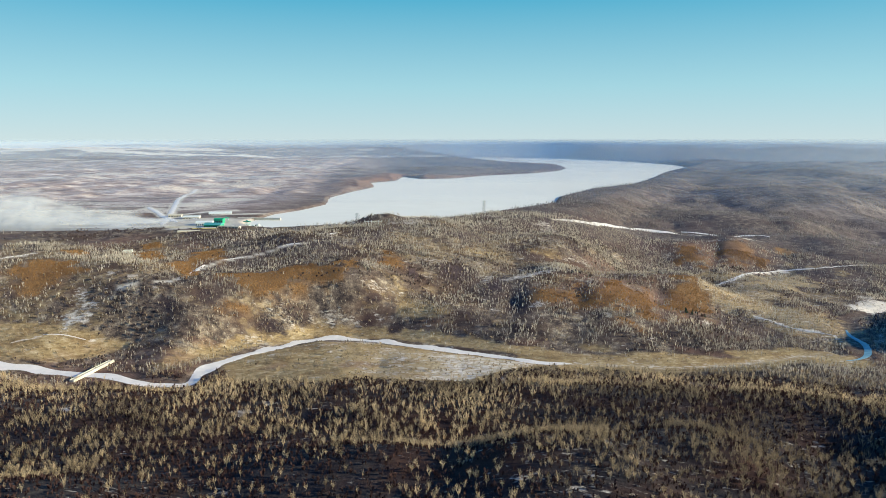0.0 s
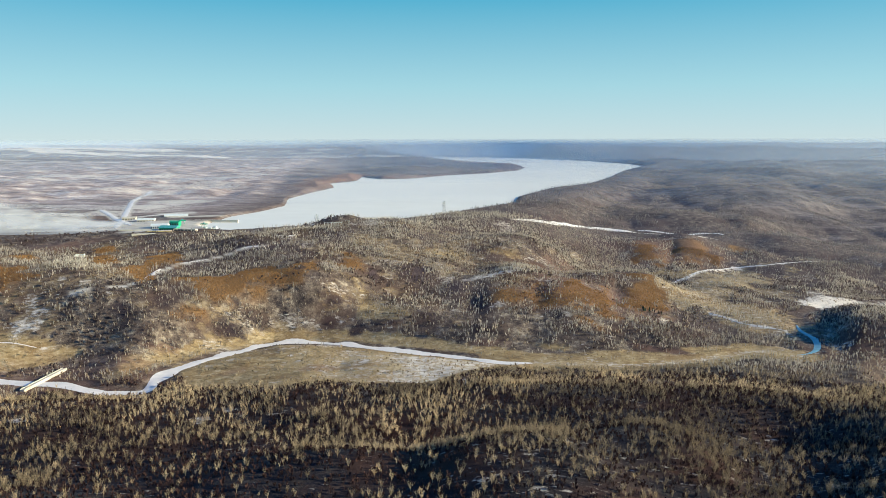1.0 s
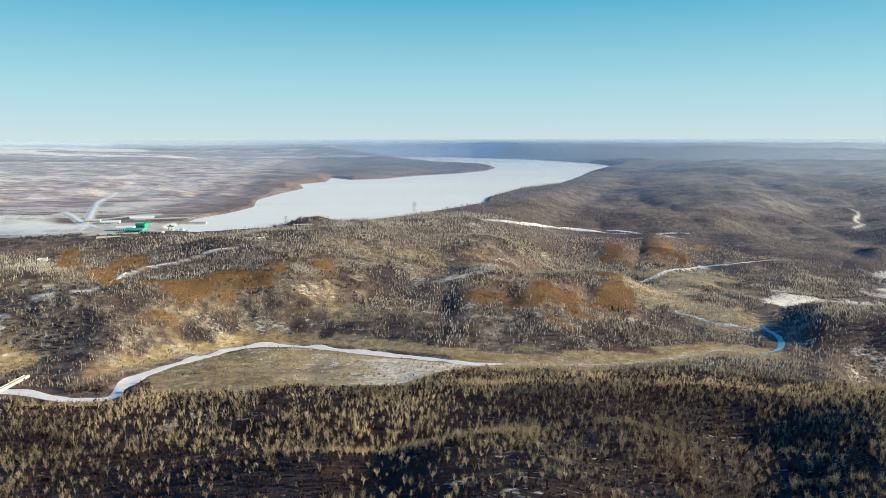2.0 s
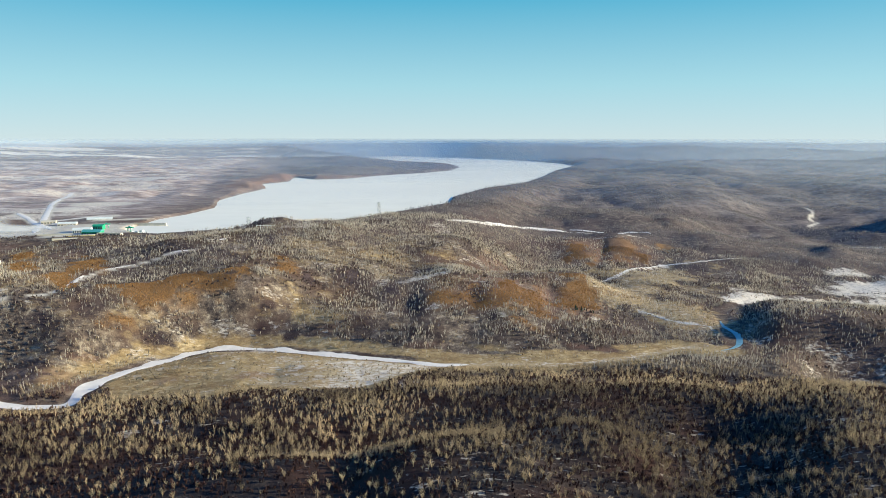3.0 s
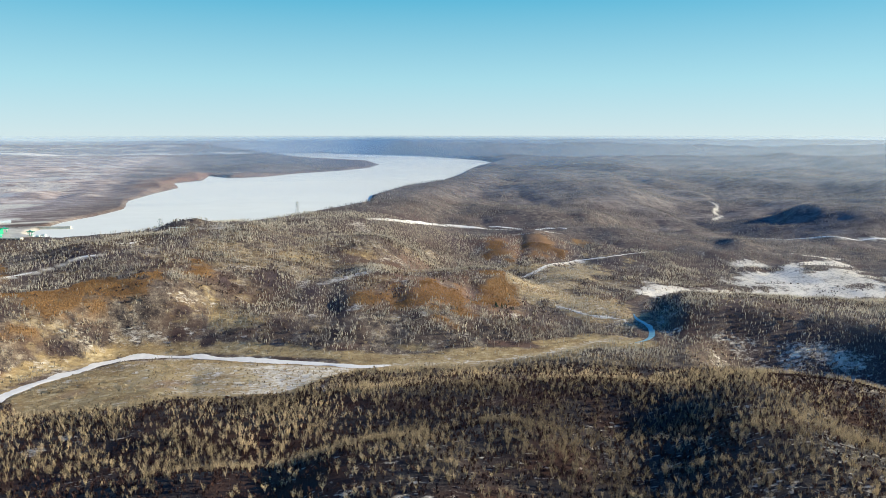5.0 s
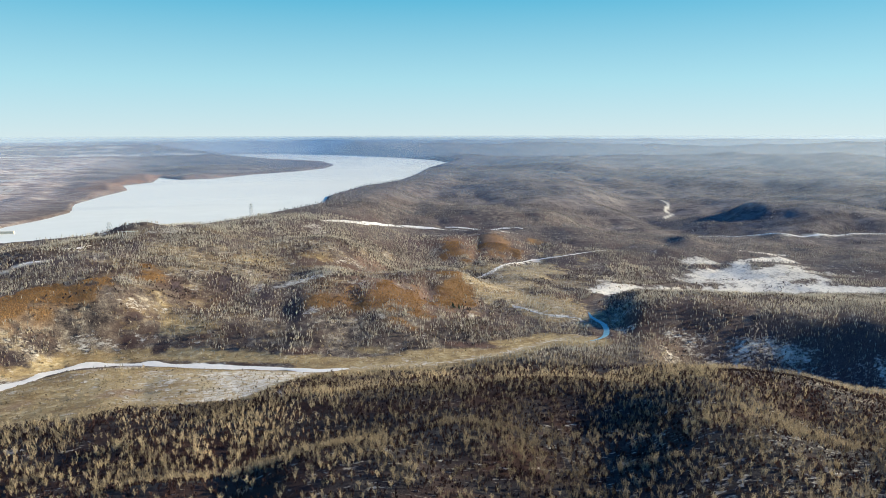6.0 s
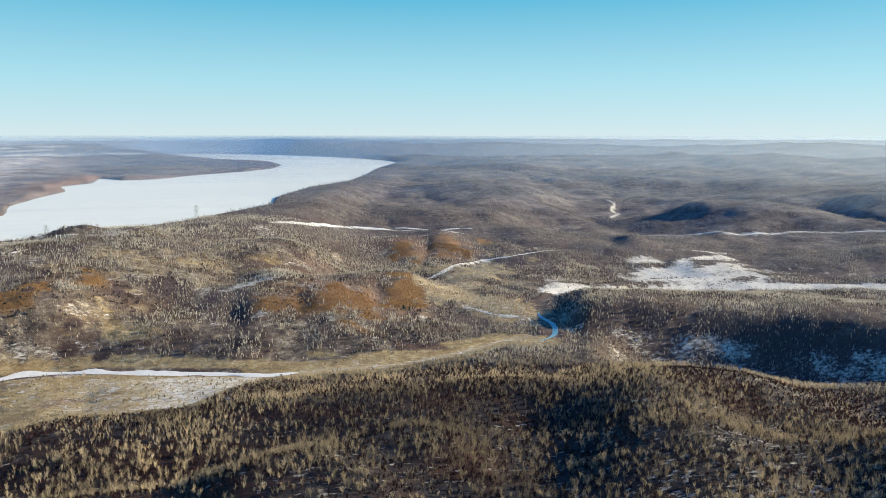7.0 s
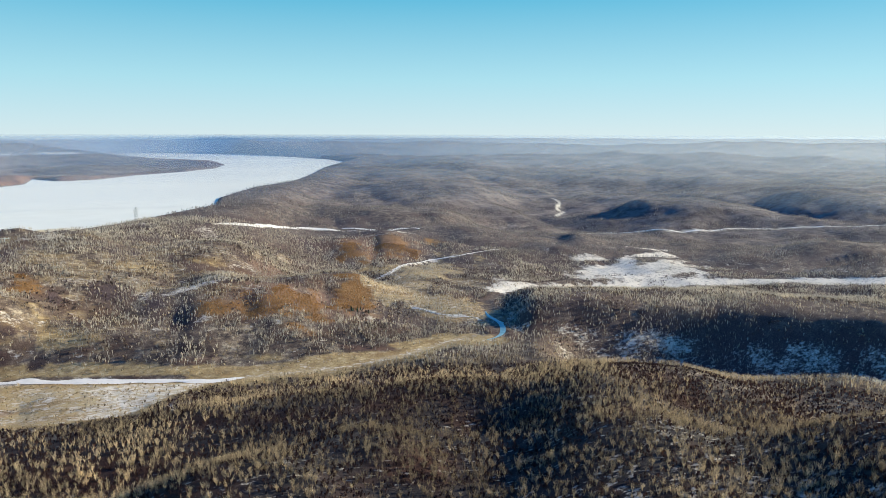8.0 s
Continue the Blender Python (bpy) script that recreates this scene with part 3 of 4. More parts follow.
def ribbon(name, line, width, lift, mat, label, category, wobble=0.3, fixed=None):
    """A strip that follows a line over the ground, its edges uneven."""
    pts = [Vector((*p, 0)) for p in line]
    fine = []
    for k in range(len(pts) - 1):
        a, b, c, d = pts[max(k - 1, 0)], pts[k], pts[k + 1], pts[min(k + 2, len(pts) - 1)]
        steps = max(2, int((c - b).length / 4))
        for i in range(steps):
            t = i / steps
            fine.append(0.5 * (2 * b + (c - a) * t + (2 * a - 5 * b + 4 * c - d) * t * t + (3 * b - a - 3 * c + d) * t**3))
    fine.append(pts[-1])
    verts, faces = [], []
    for k, p in enumerate(fine):
        d = fine[min(k + 1, len(fine) - 1)] - fine[max(k - 1, 0)]
        side = Vector((d.y, -d.x, 0)).normalized()
        for s in (-1.0, -0.4, 0.4, 1.0):
            w = width / 2 * s * min(1.0, 0.25 + 0.09 * min(k, len(fine) - 1 - k)) * (1 + wobble * (noise.noise((p.x * 0.05 + s * 7, p.y * 0.05, 3)) * 2))
            q = p + side * w
            z = fixed if fixed is not None else float(land(np.array(q.x), np.array(q.y)))
            verts.append((q.x, q.y, z + lift - (0.25 if abs(s) == 1 else 0)))
        if k:
            for j in range(3):
                a = (k - 1) * 4 + j
                faces.append((a, a + 1, a + 5, a + 4))
    return bulk(name, verts, faces, mat, kind="structure", label=label, category=category)


# the lake's sheet of ice, cut from the same lattice as the ground
wet = to_ring(gx, gy, LAKE).ravel() < 0
sheet = quads[wet[quads].any(axis=1)]
used, back = np.unique(sheet, return_inverse=True)
bulk("lake", np.stack([gx.ravel()[used], gy.ravel()[used], np.full(len(used), LAKE_Z - 0.15)], -1), back.reshape(-1, 4), M_ICE, kind="structure",
     label="frozen reservoir under a smooth sheet of white snow", category="lake")
ribbon("stream", STREAM[:17], 9.5, 0.35, M_STREAM, "frozen stream winding through the meadow under white snow", "stream", 0.45)
ribbon("stream", [(299, 519), (308, 521), (318, 528), (328, 541), (336, 557), (339, 574), (341, 590), (347, 606)], 5.6, 0.2, M_SHADE_ICE, "bluish icy stream bend in the shade of the ridge", "stream", 0.3)

for line, wide, wob in ((EAST_TRACK, 3.0, 0.35), (CHANNEL, 2.0, 0.5), (FAR_ROAD, 5.5, 0.5), (FAR_WEST_TRACK, 4.0, 0.5), (FIELD_TRACK, 2.2, 0.4), (RIDGE_TRACK[:6], 12.0, 0.7), (RIDGE_END, 10.0, 0.8), *((b, 7.0, 0.9) for b in BARE_STRETCHES), *((b, 8.0, 0.2) for b in SITE_ROADS)):
    ribbon("track", line, wide, 0.5, M_STREAM, "narrow track under trodden snow across the hills", "track", wob)


# ---------------------------------------------------------------- woods
rng = np.random.default_rng(7)


def birch_template(limbs, twigs, sides=3, girth=0.014, spread_=0.16, seed=0, sliver=0.012):
    """A bare birch one metre high: a tapered trunk and steep limbs with fine twigs."""
    q = np.random.default_rng(seed)
    v, t = [], []
    lean = q.normal(0, 0.02, 2)
    for k in range(sides):
        a0, a1 = 2 * math.pi * k / sides, 2 * math.pi * (k + 1) / sides
        b = len(v)
        v += [(girth * math.cos(a0), girth * math.sin(a0), -0.05), (girth * math.cos(a1), girth * math.sin(a1), -0.05), (lean[0], lean[1], 0.9)]
        t.append((b, b + 1, b + 2))
    for k in range(limbs):
        top = 0.52 + 0.50 * (k + q.random()) / limbs
        h = q.uniform(0.10, 0.46)
        round_ = math.sqrt(max(0.04, 1 - ((top - 0.78) / 0.32) ** 2))
        a, reach = q.random() * 6.28, spread_ * round_ * q.uniform(0.35, 1.0)
        up = top - h
        p0 = np.array([lean[0] * h, lean[1] * h, h])
        p1 = p0 + [math.cos(a) * reach, math.sin(a) * reach, up]
        for j in range(1 + twigs):
            if j == 0:
                s, e = p0, p1
            else:
                s = p0 + (p1 - p0) * q.uniform(0.3, 0.9)
                a2 = a + q.normal(0, 1.0)
                e = s + np.array([math.cos(a2) * reach * 0.6, math.sin(a2) * reach * 0.6, up * q.uniform(0.3, 0.8)])
            w = np.array([math.sin(a + 0.4 * j), -math.cos(a + 0.4 * j), 0.25]) * sliver * q.uniform(0.7, 1.4)
            b = len(v)
            v += [tuple(s - w), tuple(s + w), tuple(e)]
            t.append((b, b + 1, b + 2))
    return np.array(v, float), np.array(t, int)


def shrub_template(n, seed):
    q = np.random.default_rng(seed)
    v, t = [], []
    for k in range(n):
        a, r = q.random() * 6.28, q.uniform(0.25, 0.75)
        w = np.array([math.sin(a), -math.cos(a), 0]) * q.uniform(0.12, 0.22)
        s = np.array([math.cos(a) * r * 0.3, math.sin(a) * r * 0.3, -0.1])
        e = np.array([math.cos(a) * r, math.sin(a) * r, q.uniform(0.6, 1.1)])
        b = len(v)
        v += [tuple(s), tuple(e - w), tuple(e + w)]
        t.append((b, b + 1, b + 2))
    return np.array(v, float), np.array(t, int)


def larch_template(seed, tiers=2):
    q = np.random.default_rng(seed)
    v, t = [], []
    for k in range(tiers):
        z0, z1, r = 0.05 + 0.35 * k, 0.05 + 0.35 * k + 0.6, 0.42 * (1 - 0.35 * k)
        a0 = q.random() * 6
        b = len(v)
        v += [(r * math.cos(a0 + i * 1.257) * q.uniform(0.7, 1.2), r * math.sin(a0 + i * 1.257) * q.uniform(0.7, 1.2), z0 + q.uniform(-0.05, 0.05)) for i in range(5)]
        v.append((0, 0, z1))
        t += [(b + i, b + (i + 1) % 5, b + 5) for i in range(5)]
    return np.array(v, float), np.array(t, int)


def scatter(r0, r1, az0, az1, count, seed):
    q = np.random.default_rng(seed)
    r = np.sqrt(q.uniform(r0 * r0, r1 * r1, count))
    a = np.radians(q.uniform(az0, az1, count))
    return r * np.sin(a), r * np.cos(a), q


def wooded(x, y):
    """How thick the birch wood stands, 0 to 1."""
    r = np.hypot(x, y)
    snow, larch, grass, soil, scrub, field, _ = covers(x, y)
    d, _ = to_line(x, y, STREAM)
    lake = to_ring(x, y, LAKE)
    clump = rough(x, y, 70, 61, 4)
    thick = np.maximum(step(0.30, 0.58, clump), 0.3 * step(500, 560, r) * (1 - step(1000, 1200, r)))
    thick = np.where(r < 1150, np.maximum(0.55 * thick, 0.95 * step(0.50, 0.58, rough(x, y * 0.8, 30, 65, 3))), thick)
    near = 1 - step(430, 500, r)
    thick = np.maximum(thick * (1 - 0.85 * near), near * (0.10 + 0.22 * step(-10, 0, np.degrees(np.arctan2(x, y))) + 0.68 * step(0.47, 0.54, 0.55 * rough(x, y, 22, 63) + 0.45 * rough(x, y, 75, 67) + 0.045 * step(-10, 0, np.degrees(np.arctan2(x, y))))))
    meadow = np.maximum(1 - step(-4, 4, np.minimum(to_ring(x, y, MEADOW), to_ring(x, y, WEST_FIELD))), 0.8 * strip(x, y, NORTH_BANK, 8))
    plain_ = step(900, 960, y) * step(-60, -160, x) * (0.75 + 0.25 * step(1.0, 1.1, np.hypot((x + 340) / 200, (y - 985) / 120) * -1 + 2.1))
    open_ = np.clip(1.3 * larch + 0.15 * grass + 0.9 * patch(x, y, CREAM, 0.9, soft=0.2) + meadow + plain_ + 0.5 * step(230, 330, x) * grass + soil + 1.1 * step(0.60, 0.72, snow) + 0.4 * scrub + 0.9 * field, 0, 1)
    thick = thick * (1 - 0.97 * step(-140, -200, x) * step(880, 905, r) * (1 - step(1500, 1800, r)))
    thick = thick * (1 - 0.55 * step(-100, -160, x) * step(800, 840, r))
    thick = thick * (1 - 0.5 * step(-170, -220, x) * step(520, 560, r) * (1 - step(660, 720, r)))
    # the foot of the slope below the eye is almost bare
    thick = thick * (1 - 0.65 * (1 - step(225, 330, r + (clump - 0.5) * 220)) * (1 - step(-5, 15, np.degrees(np.arctan2(x, y)))))
    deg = np.degrees(np.arctan2(x, y))
    thick = thick * (1 - 0.85 * step(38, 41, deg) * step(400, 440, r) * (1 - step(500, 540, r)))
    thick = np.maximum(thick, 0.9 * step(29, 31, deg) * (1 - step(39, 42, deg)) * step(350, 380, r) * (1 - step(425, 455, r)))
    hollow = np.exp(-(((x - 176) / 62) ** 2 + ((y - 318) / 85) ** 2))
    thick = thick * (1 - 0.4 * hollow)
    return thick * (1 - open_) * step(7, 14, d) * step(2, 8, lake)


def brushy(x, y):
    c = covers(x, y)
    return np.clip(1.1 - c[0] - 1.2 * c[2] - c[1] - 2 * c[3], 0, 1) * step(6, 10, to_line(x, y, STREAM)[0])


def grow(name, templates, r0, r1, count, low, high, mat, label, category, seed, want=wooded, tone_size=35.0, az=(-35, 62)):
    x, y, q = scatter(r0, r1, *az, count, seed)
    keep = q.random(len(x)) < want(x, y)
    x, y = x[keep], y[keep]
    z = land(x, y)
    size = q.uniform(low, high, len(x)) * (0.75 + 0.5 * rough(x, y, 40, 71))
    tone = np.clip(0.70 * q.random(len(x)) + 1.4 * (rough(x, y, tone_size, 73) - 0.42), 0, 1)
    # the near hill's hollow: its shade put into the tone; the west darkened too
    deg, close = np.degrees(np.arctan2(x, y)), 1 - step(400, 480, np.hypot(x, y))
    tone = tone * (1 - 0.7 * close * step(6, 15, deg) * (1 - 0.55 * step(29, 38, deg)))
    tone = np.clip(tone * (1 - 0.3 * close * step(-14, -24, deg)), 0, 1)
    kind = q.integers(0, len(templates), len(x))
    turn = q.random(len(x)) * 6.28
    pieces = [spread(tp, x[kind == k], y[kind == k], z[kind == k], size[kind == k], turn[kind == k], tone[kind == k]) for k, tp in enumerate(templates)]
    return bulk(name, *gather(pieces)[:2], mat, gather(pieces)[2], label, category)


near_t = [birch_template(22, 4, 3, 0.009, 0.38, s, 0.0068) for s in range(8)]
half_t = [birch_template(14, 3, 3, 0.011, 0.36, 20 + s, 0.0100) for s in range(6)]
mid_t = [birch_template(11, 0, 2, 0.013, 0.34, 40 + s, 0.021) for s in range(6)]
far_t = [birch_template(3, 0, 1, 0.04, 0.20, 60 + s, 0.07) for s in range(4)]
shrub_t = [shrub_template(7, 80 + s) for s in range(5)]
larch_t = [larch_template(90 + s) for s in range(5)]

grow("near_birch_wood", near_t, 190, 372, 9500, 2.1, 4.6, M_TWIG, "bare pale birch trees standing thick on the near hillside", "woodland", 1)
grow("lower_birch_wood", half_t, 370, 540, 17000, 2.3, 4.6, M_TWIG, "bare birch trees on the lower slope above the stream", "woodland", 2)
grow("middle_birch_wood", mid_t, 520, 1100, 125000, 2.7, 5.0, M_GREY, "bare grey birch clumps scattered over the rolling hills", "woodland", 3)
grow("far_birch_wood", far_t, 1080, 2700, 190000, 3.6, 6.6, M_FAR, "distant bare woods on the plateau beside the lake", "woodland", 4)
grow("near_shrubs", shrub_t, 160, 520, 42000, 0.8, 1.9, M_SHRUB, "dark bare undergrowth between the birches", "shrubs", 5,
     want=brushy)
grow("hill_shrubs", shrub_t, 540, 1000, 45000, 0.9, 2.2, M_BRUSH, "dark bare scrub in the hollows of the hills", "shrubs", 6,
     want=lambda x, y: brushy(x, y) * step(0.45, 0.6, rough(x, y, 55, 81)) * step(1, 5, to_ring(x, y, LAKE)))
tuft_t = [shrub_template(4, 180 + s) for s in range(5)]
grow("grass_tussocks", tuft_t, 430, 900, 60000, 0.6, 1.7, M_STRAW, "tufts of dry straw-coloured grass and low scrub", "grass", 9,
     want=lambda x, y: np.clip(0.22 + 0.3 * covers(x, y)[2], 0, 1) * step(7, 10, to_line(x, y, STREAM)[0]), tone_size=12)
grow("larch_plantations", larch_t, 540, 1060, 560000, 0.55, 1.25, M_LARCH, "rust-orange young larch plantations on the hillsides", "woodland", 8,
     want=lambda x, y: step(0.35, 0.9, patch(x, y, LARCH, 1.0, soft=0.45)) * (1 - 0.9 * patch(x, y, THICKETS_AND_SHADE, 0.9, soft=0.2)), tone_size=18)


# ---------------------------------------------------------------- thin winter haze standing over the far country
def haze_material(share):
    """Thin haze, uneven, that frays out at its top and towards the ground."""
    m, n, l, b = material("thin_haze")
    geo = n.new("ShaderNodeNewGeometry")
    sp = n.new("ShaderNodeSeparateXYZ")
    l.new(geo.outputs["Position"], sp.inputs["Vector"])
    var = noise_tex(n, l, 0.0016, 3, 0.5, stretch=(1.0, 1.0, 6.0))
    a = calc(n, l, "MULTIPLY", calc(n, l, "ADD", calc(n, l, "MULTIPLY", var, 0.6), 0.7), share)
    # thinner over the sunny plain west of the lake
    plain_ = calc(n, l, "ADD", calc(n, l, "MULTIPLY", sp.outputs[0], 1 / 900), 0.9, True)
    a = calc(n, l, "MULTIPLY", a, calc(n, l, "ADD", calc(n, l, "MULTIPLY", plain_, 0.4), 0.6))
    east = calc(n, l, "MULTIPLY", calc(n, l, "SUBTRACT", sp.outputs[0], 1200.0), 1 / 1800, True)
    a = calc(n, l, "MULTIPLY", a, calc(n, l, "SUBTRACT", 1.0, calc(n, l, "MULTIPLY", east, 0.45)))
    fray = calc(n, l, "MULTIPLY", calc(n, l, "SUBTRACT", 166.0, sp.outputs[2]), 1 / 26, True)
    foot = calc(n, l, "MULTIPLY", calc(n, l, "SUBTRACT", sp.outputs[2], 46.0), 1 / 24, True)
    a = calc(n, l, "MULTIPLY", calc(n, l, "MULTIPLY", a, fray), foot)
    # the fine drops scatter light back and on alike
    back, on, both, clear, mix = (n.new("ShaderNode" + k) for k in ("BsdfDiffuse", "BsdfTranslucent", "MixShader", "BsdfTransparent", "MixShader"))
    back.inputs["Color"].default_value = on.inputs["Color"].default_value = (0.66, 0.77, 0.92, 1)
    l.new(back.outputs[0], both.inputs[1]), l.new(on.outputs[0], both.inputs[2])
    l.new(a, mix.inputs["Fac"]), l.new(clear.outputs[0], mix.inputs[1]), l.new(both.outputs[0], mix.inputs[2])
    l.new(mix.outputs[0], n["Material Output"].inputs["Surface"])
    n.remove(b)
    return m


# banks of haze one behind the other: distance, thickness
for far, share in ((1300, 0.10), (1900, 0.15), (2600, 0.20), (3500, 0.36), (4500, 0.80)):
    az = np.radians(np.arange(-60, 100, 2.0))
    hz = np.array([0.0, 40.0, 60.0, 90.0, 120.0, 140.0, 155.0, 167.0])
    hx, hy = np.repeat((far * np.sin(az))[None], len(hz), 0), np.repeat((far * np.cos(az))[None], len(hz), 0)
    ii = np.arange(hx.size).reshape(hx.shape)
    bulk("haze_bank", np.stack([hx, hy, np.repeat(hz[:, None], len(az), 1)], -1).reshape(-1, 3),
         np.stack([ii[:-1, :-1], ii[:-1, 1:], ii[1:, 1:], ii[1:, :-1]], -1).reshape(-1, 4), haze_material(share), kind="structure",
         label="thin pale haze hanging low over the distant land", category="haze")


# ---------------------------------------------------------------- single things: helpers
def box(bm, x0, x1, y0, y1, z0, z1, bevel=0.0):
    g = bmesh.ops.create_cube(bm, size=1.0, matrix=Matrix.LocRotScale(((x0 + x1) / 2, (y0 + y1) / 2, (z0 + z1) / 2), None, (x1 - x0, y1 - y0, z1 - z0)))
    if bevel:
        bmesh.ops.bevel(bm, geom=list({e for v in g["verts"] for e in v.link_edges}), offset=bevel, segments=1, affect="EDGES")


def bar(bm, a, b, thick):
    """A square bar from a to b."""
    a, b = Vector(a), Vector(b)
    d = b - a
    q = d.to_track_quat("Z", "Y")
    bmesh.ops.create_cube(bm, size=1.0, matrix=Matrix.LocRotScale((a + b) / 2, q, (thick, thick, d.length)))


def part(name, bm, mat, parent, label=""):
    me = bpy.data.meshes.new(name)
    bm.to_mesh(me)
    bm.free()
    me.materials.append(mat)
    ob = new(name, me)
    ob.parent = parent
    return tagged(ob, label)


def thing(name, m, label, category, group=""):
    ob = new(name)
    ob.matrix_world = m
    return tagged(ob, label, category, group)


def at_ground(x, y):
    return float(land(np.array(float(x)), np.array(float(y))))


M_GREEN = plain("green_cladding", (0.02, 0.26, 0.13), (0.05, 0.42, 0.22), 0.3, 0.55, 0.0)
M_TEAL = plain("teal_roof", (0.06, 0.26, 0.25), (0.12, 0.40, 0.38), 0.3, 0.5, 0.0)
M_WHITE = plain("white_panels", (0.62, 0.66, 0.62), (0.80, 0.82, 0.78), 0.2, 0.6, 0.0)
M_CONC = plain("pale_concrete", (0.50, 0.46, 0.37), (0.66, 0.61, 0.50), 0.15, 0.9, 0.1)
M_YELLOW = plain("yellow_boards", (0.52, 0.44, 0.16), (0.70, 0.60, 0.26), 0.2, 0.8, 0.0)
M_GATE = plain("dark_gates", (0.02, 0.035, 0.05), (0.05, 0.07, 0.09), 0.3, 0.5, 0.0, 0.3)
M_STEEL = plain("galvanised_steel", (0.34, 0.35, 0.36), (0.48, 0.49, 0.50), 2.0, 0.5, 0.0, 0.6)
M_GLASS = plain("dim_window_glass", (0.03, 0.04, 0.05), (0.06, 0.07, 0.08), 1.0, 0.1, 0.0)
SITE_Z = LAKE_Z + 0.6


# ---------------------------------------------------------------- the waterworks at the end of the lake
def hall(name, x, y, w, d, h, wall, roof, label, bays, turn=0.0):
    """A long hall: walls, a low pitched roof with eaves, and a row of windows."""
    h = h * 0.8
    root = thing(name, pose(x, y - 50, SITE_Z, 0, 0, turn), label, "building", "waterworks buildings")
    bm = bmesh.new()
    box(bm, -w / 2, w / 2, -d / 2, d / 2, 0, h, 0.08)
    part("wall", bm, wall, root)
    bm = bmesh.new()
    e = 0.5
    vs = [bm.verts.new(p) for p in ((-w / 2 - e, -d / 2 - e, h), (w / 2 + e, -d / 2 - e, h), (w / 2 + e, d / 2 + e, h), (-w / 2 - e, d / 2 + e, h),
                                    (-w / 2 - e, 0, h + d * 0.16), (w / 2 + e, 0, h + d * 0.16))]
    for f in ((0, 1, 5, 4), (2, 3, 4, 5), (0, 4, 3), (1, 2, 5), (3, 2, 1, 0)):
        bm.faces.new([vs[i] for i in f])
    part("roof", bm, roof, root)
    for k in range(bays):
        cx = -w / 2 + w * (k + 0.5) / bays
        bm = bmesh.new()
        box(bm, cx - w / bays * 0.3, cx + w / bays * 0.3, -d / 2 - 0.10, -d / 2 - 0.003, h * 0.35, h * 0.75)
        part("window", bm, M_GLASS, root)
    return root


def gantry_crane(x, y, turn):
    root = thing("gantry_crane", pose(x, y - 50, SITE_Z, 0, 0, turn) @ Matrix.Scale(0.7, 4), "green steel gantry crane standing over the dam gates", "crane", "gantry cranes")
    for sx in (-1, 1):
        for sy in (-1, 1):
            bm = bmesh.new()
            bar(bm, (sx * 3.2, sy * 2.6, 0), (sx * 2.6, sy * 1.8, 9.0), 0.7)
            part("leg", bm, M_GREEN, root)
    for sy in (-1, 1):
        bm = bmesh.new()
        box(bm, -6.5, 6.5, sy * 1.8 - 0.45, sy * 1.8 + 0.45, 9.0, 10.4, 0.05)
        part("girder", bm, M_GREEN, root)
    bm = bmesh.new()
    box(bm, -1.6, 1.6, -1.3, 1.3, 10.4, 12.2, 0.1)
    part("trolley", bm, M_TEAL, root)
    bm = bmesh.new()
    box(bm, 3.0, 4.6, -2.9, -1.5, 6.4, 8.6, 0.08)
    part("cab", bm, M_WHITE, root, "white driver's cab")
    for sy in (-1, 1):
        bm = bmesh.new()
        bar(bm, (-3.0, sy * 2.3, 3.2), (3.0, sy * 2.3, 3.2), 0.4)
        part("tie_beam", bm, M_GREEN, root)
    return root


def gate_block(x, y, turn, n=6):
    root = thing("dam_gates", pose(x, y - 46, SITE_Z, 0, 0, turn), "row of dark sluice gates between pale concrete piers", "dam")
    for k in range(n + 1):
        bm = bmesh.new()
        box(bm, k * 4.6 - 0.6, k * 4.6 + 0.6, -3.5, 3.5, -1, 4.2, 0.1)
        part("pier", bm, M_CONC, root)
    for k in range(n):
        bm = bmesh.new()
        box(bm, k * 4.6 + 0.61, k * 4.6 + 3.99, -2.8, -2.2, -1, 3.6)
        part("gate", bm, M_GATE, root)
    bm = bmesh.new()
    box(bm, -0.8, n * 4.6 + 0.8, -2.6, 2.6, 4.22, 4.8, 0.06)
    part("deck", bm, M_CONC, root)
    return root


def wall_slab(name, x, y, w, d, h, mat, label, turn=0.0, category="retaining wall"):
    root = thing(name, pose(x, y - 46, SITE_Z, 0, 0, turn), label, category, "walls of the works")
    bm = bmesh.new()
    n = max(2, int(w / 8))
    for k in range(n):
        box(bm, -w / 2 + w * k / n + 0.05, -w / 2 + w * (k + 1) / n - 0.05, -d / 2, d / 2, -1.5, h, 0.08)
    part("slabs", bm, mat, root)
    bm = bmesh.new()
    box(bm, -w / 2, w / 2, -d / 2 - 0.2, d / 2 + 0.2, h + 0.004, h + 0.35, 0.05)
    part("coping", bm, M_CONC, root)
    return root


hall("machine_hall", -306, 975, 20, 12, 7.5, M_WHITE, M_WHITE, "long white machine hall with a dark end at the dam", 8, 4)
hall("turbine_hall", -288, 955, 21, 14, 7.0, M_GREEN, M_TEAL, "bright green turbine hall beside the dam", 7, -6)
hall("control_house", -294, 998, 12, 9, 9.5, M_GREEN, M_GREEN, "tall green control house behind the turbine hall", 4, -6)
hall("workshop", -352, 1060, 22, 12, 5.0, M_CONC, M_WHITE, "beige workshop with a snow-white roof", 6, 8)
hall("store_shed", -386, 1090, 18, 10, 4.5, M_CONC, M_CONC, "beige store shed beside the service road", 5, 10)
hall("long_shed", -330, 1120, 32, 14, 4.0, M_WHITE, M_WHITE, "long low shed with a snow-covered roof", 8, 14)
gantry_crane(-291, 1018, 12)
gantry_crane(-252, 976, -14)
gate_block(-279, 942, -12)
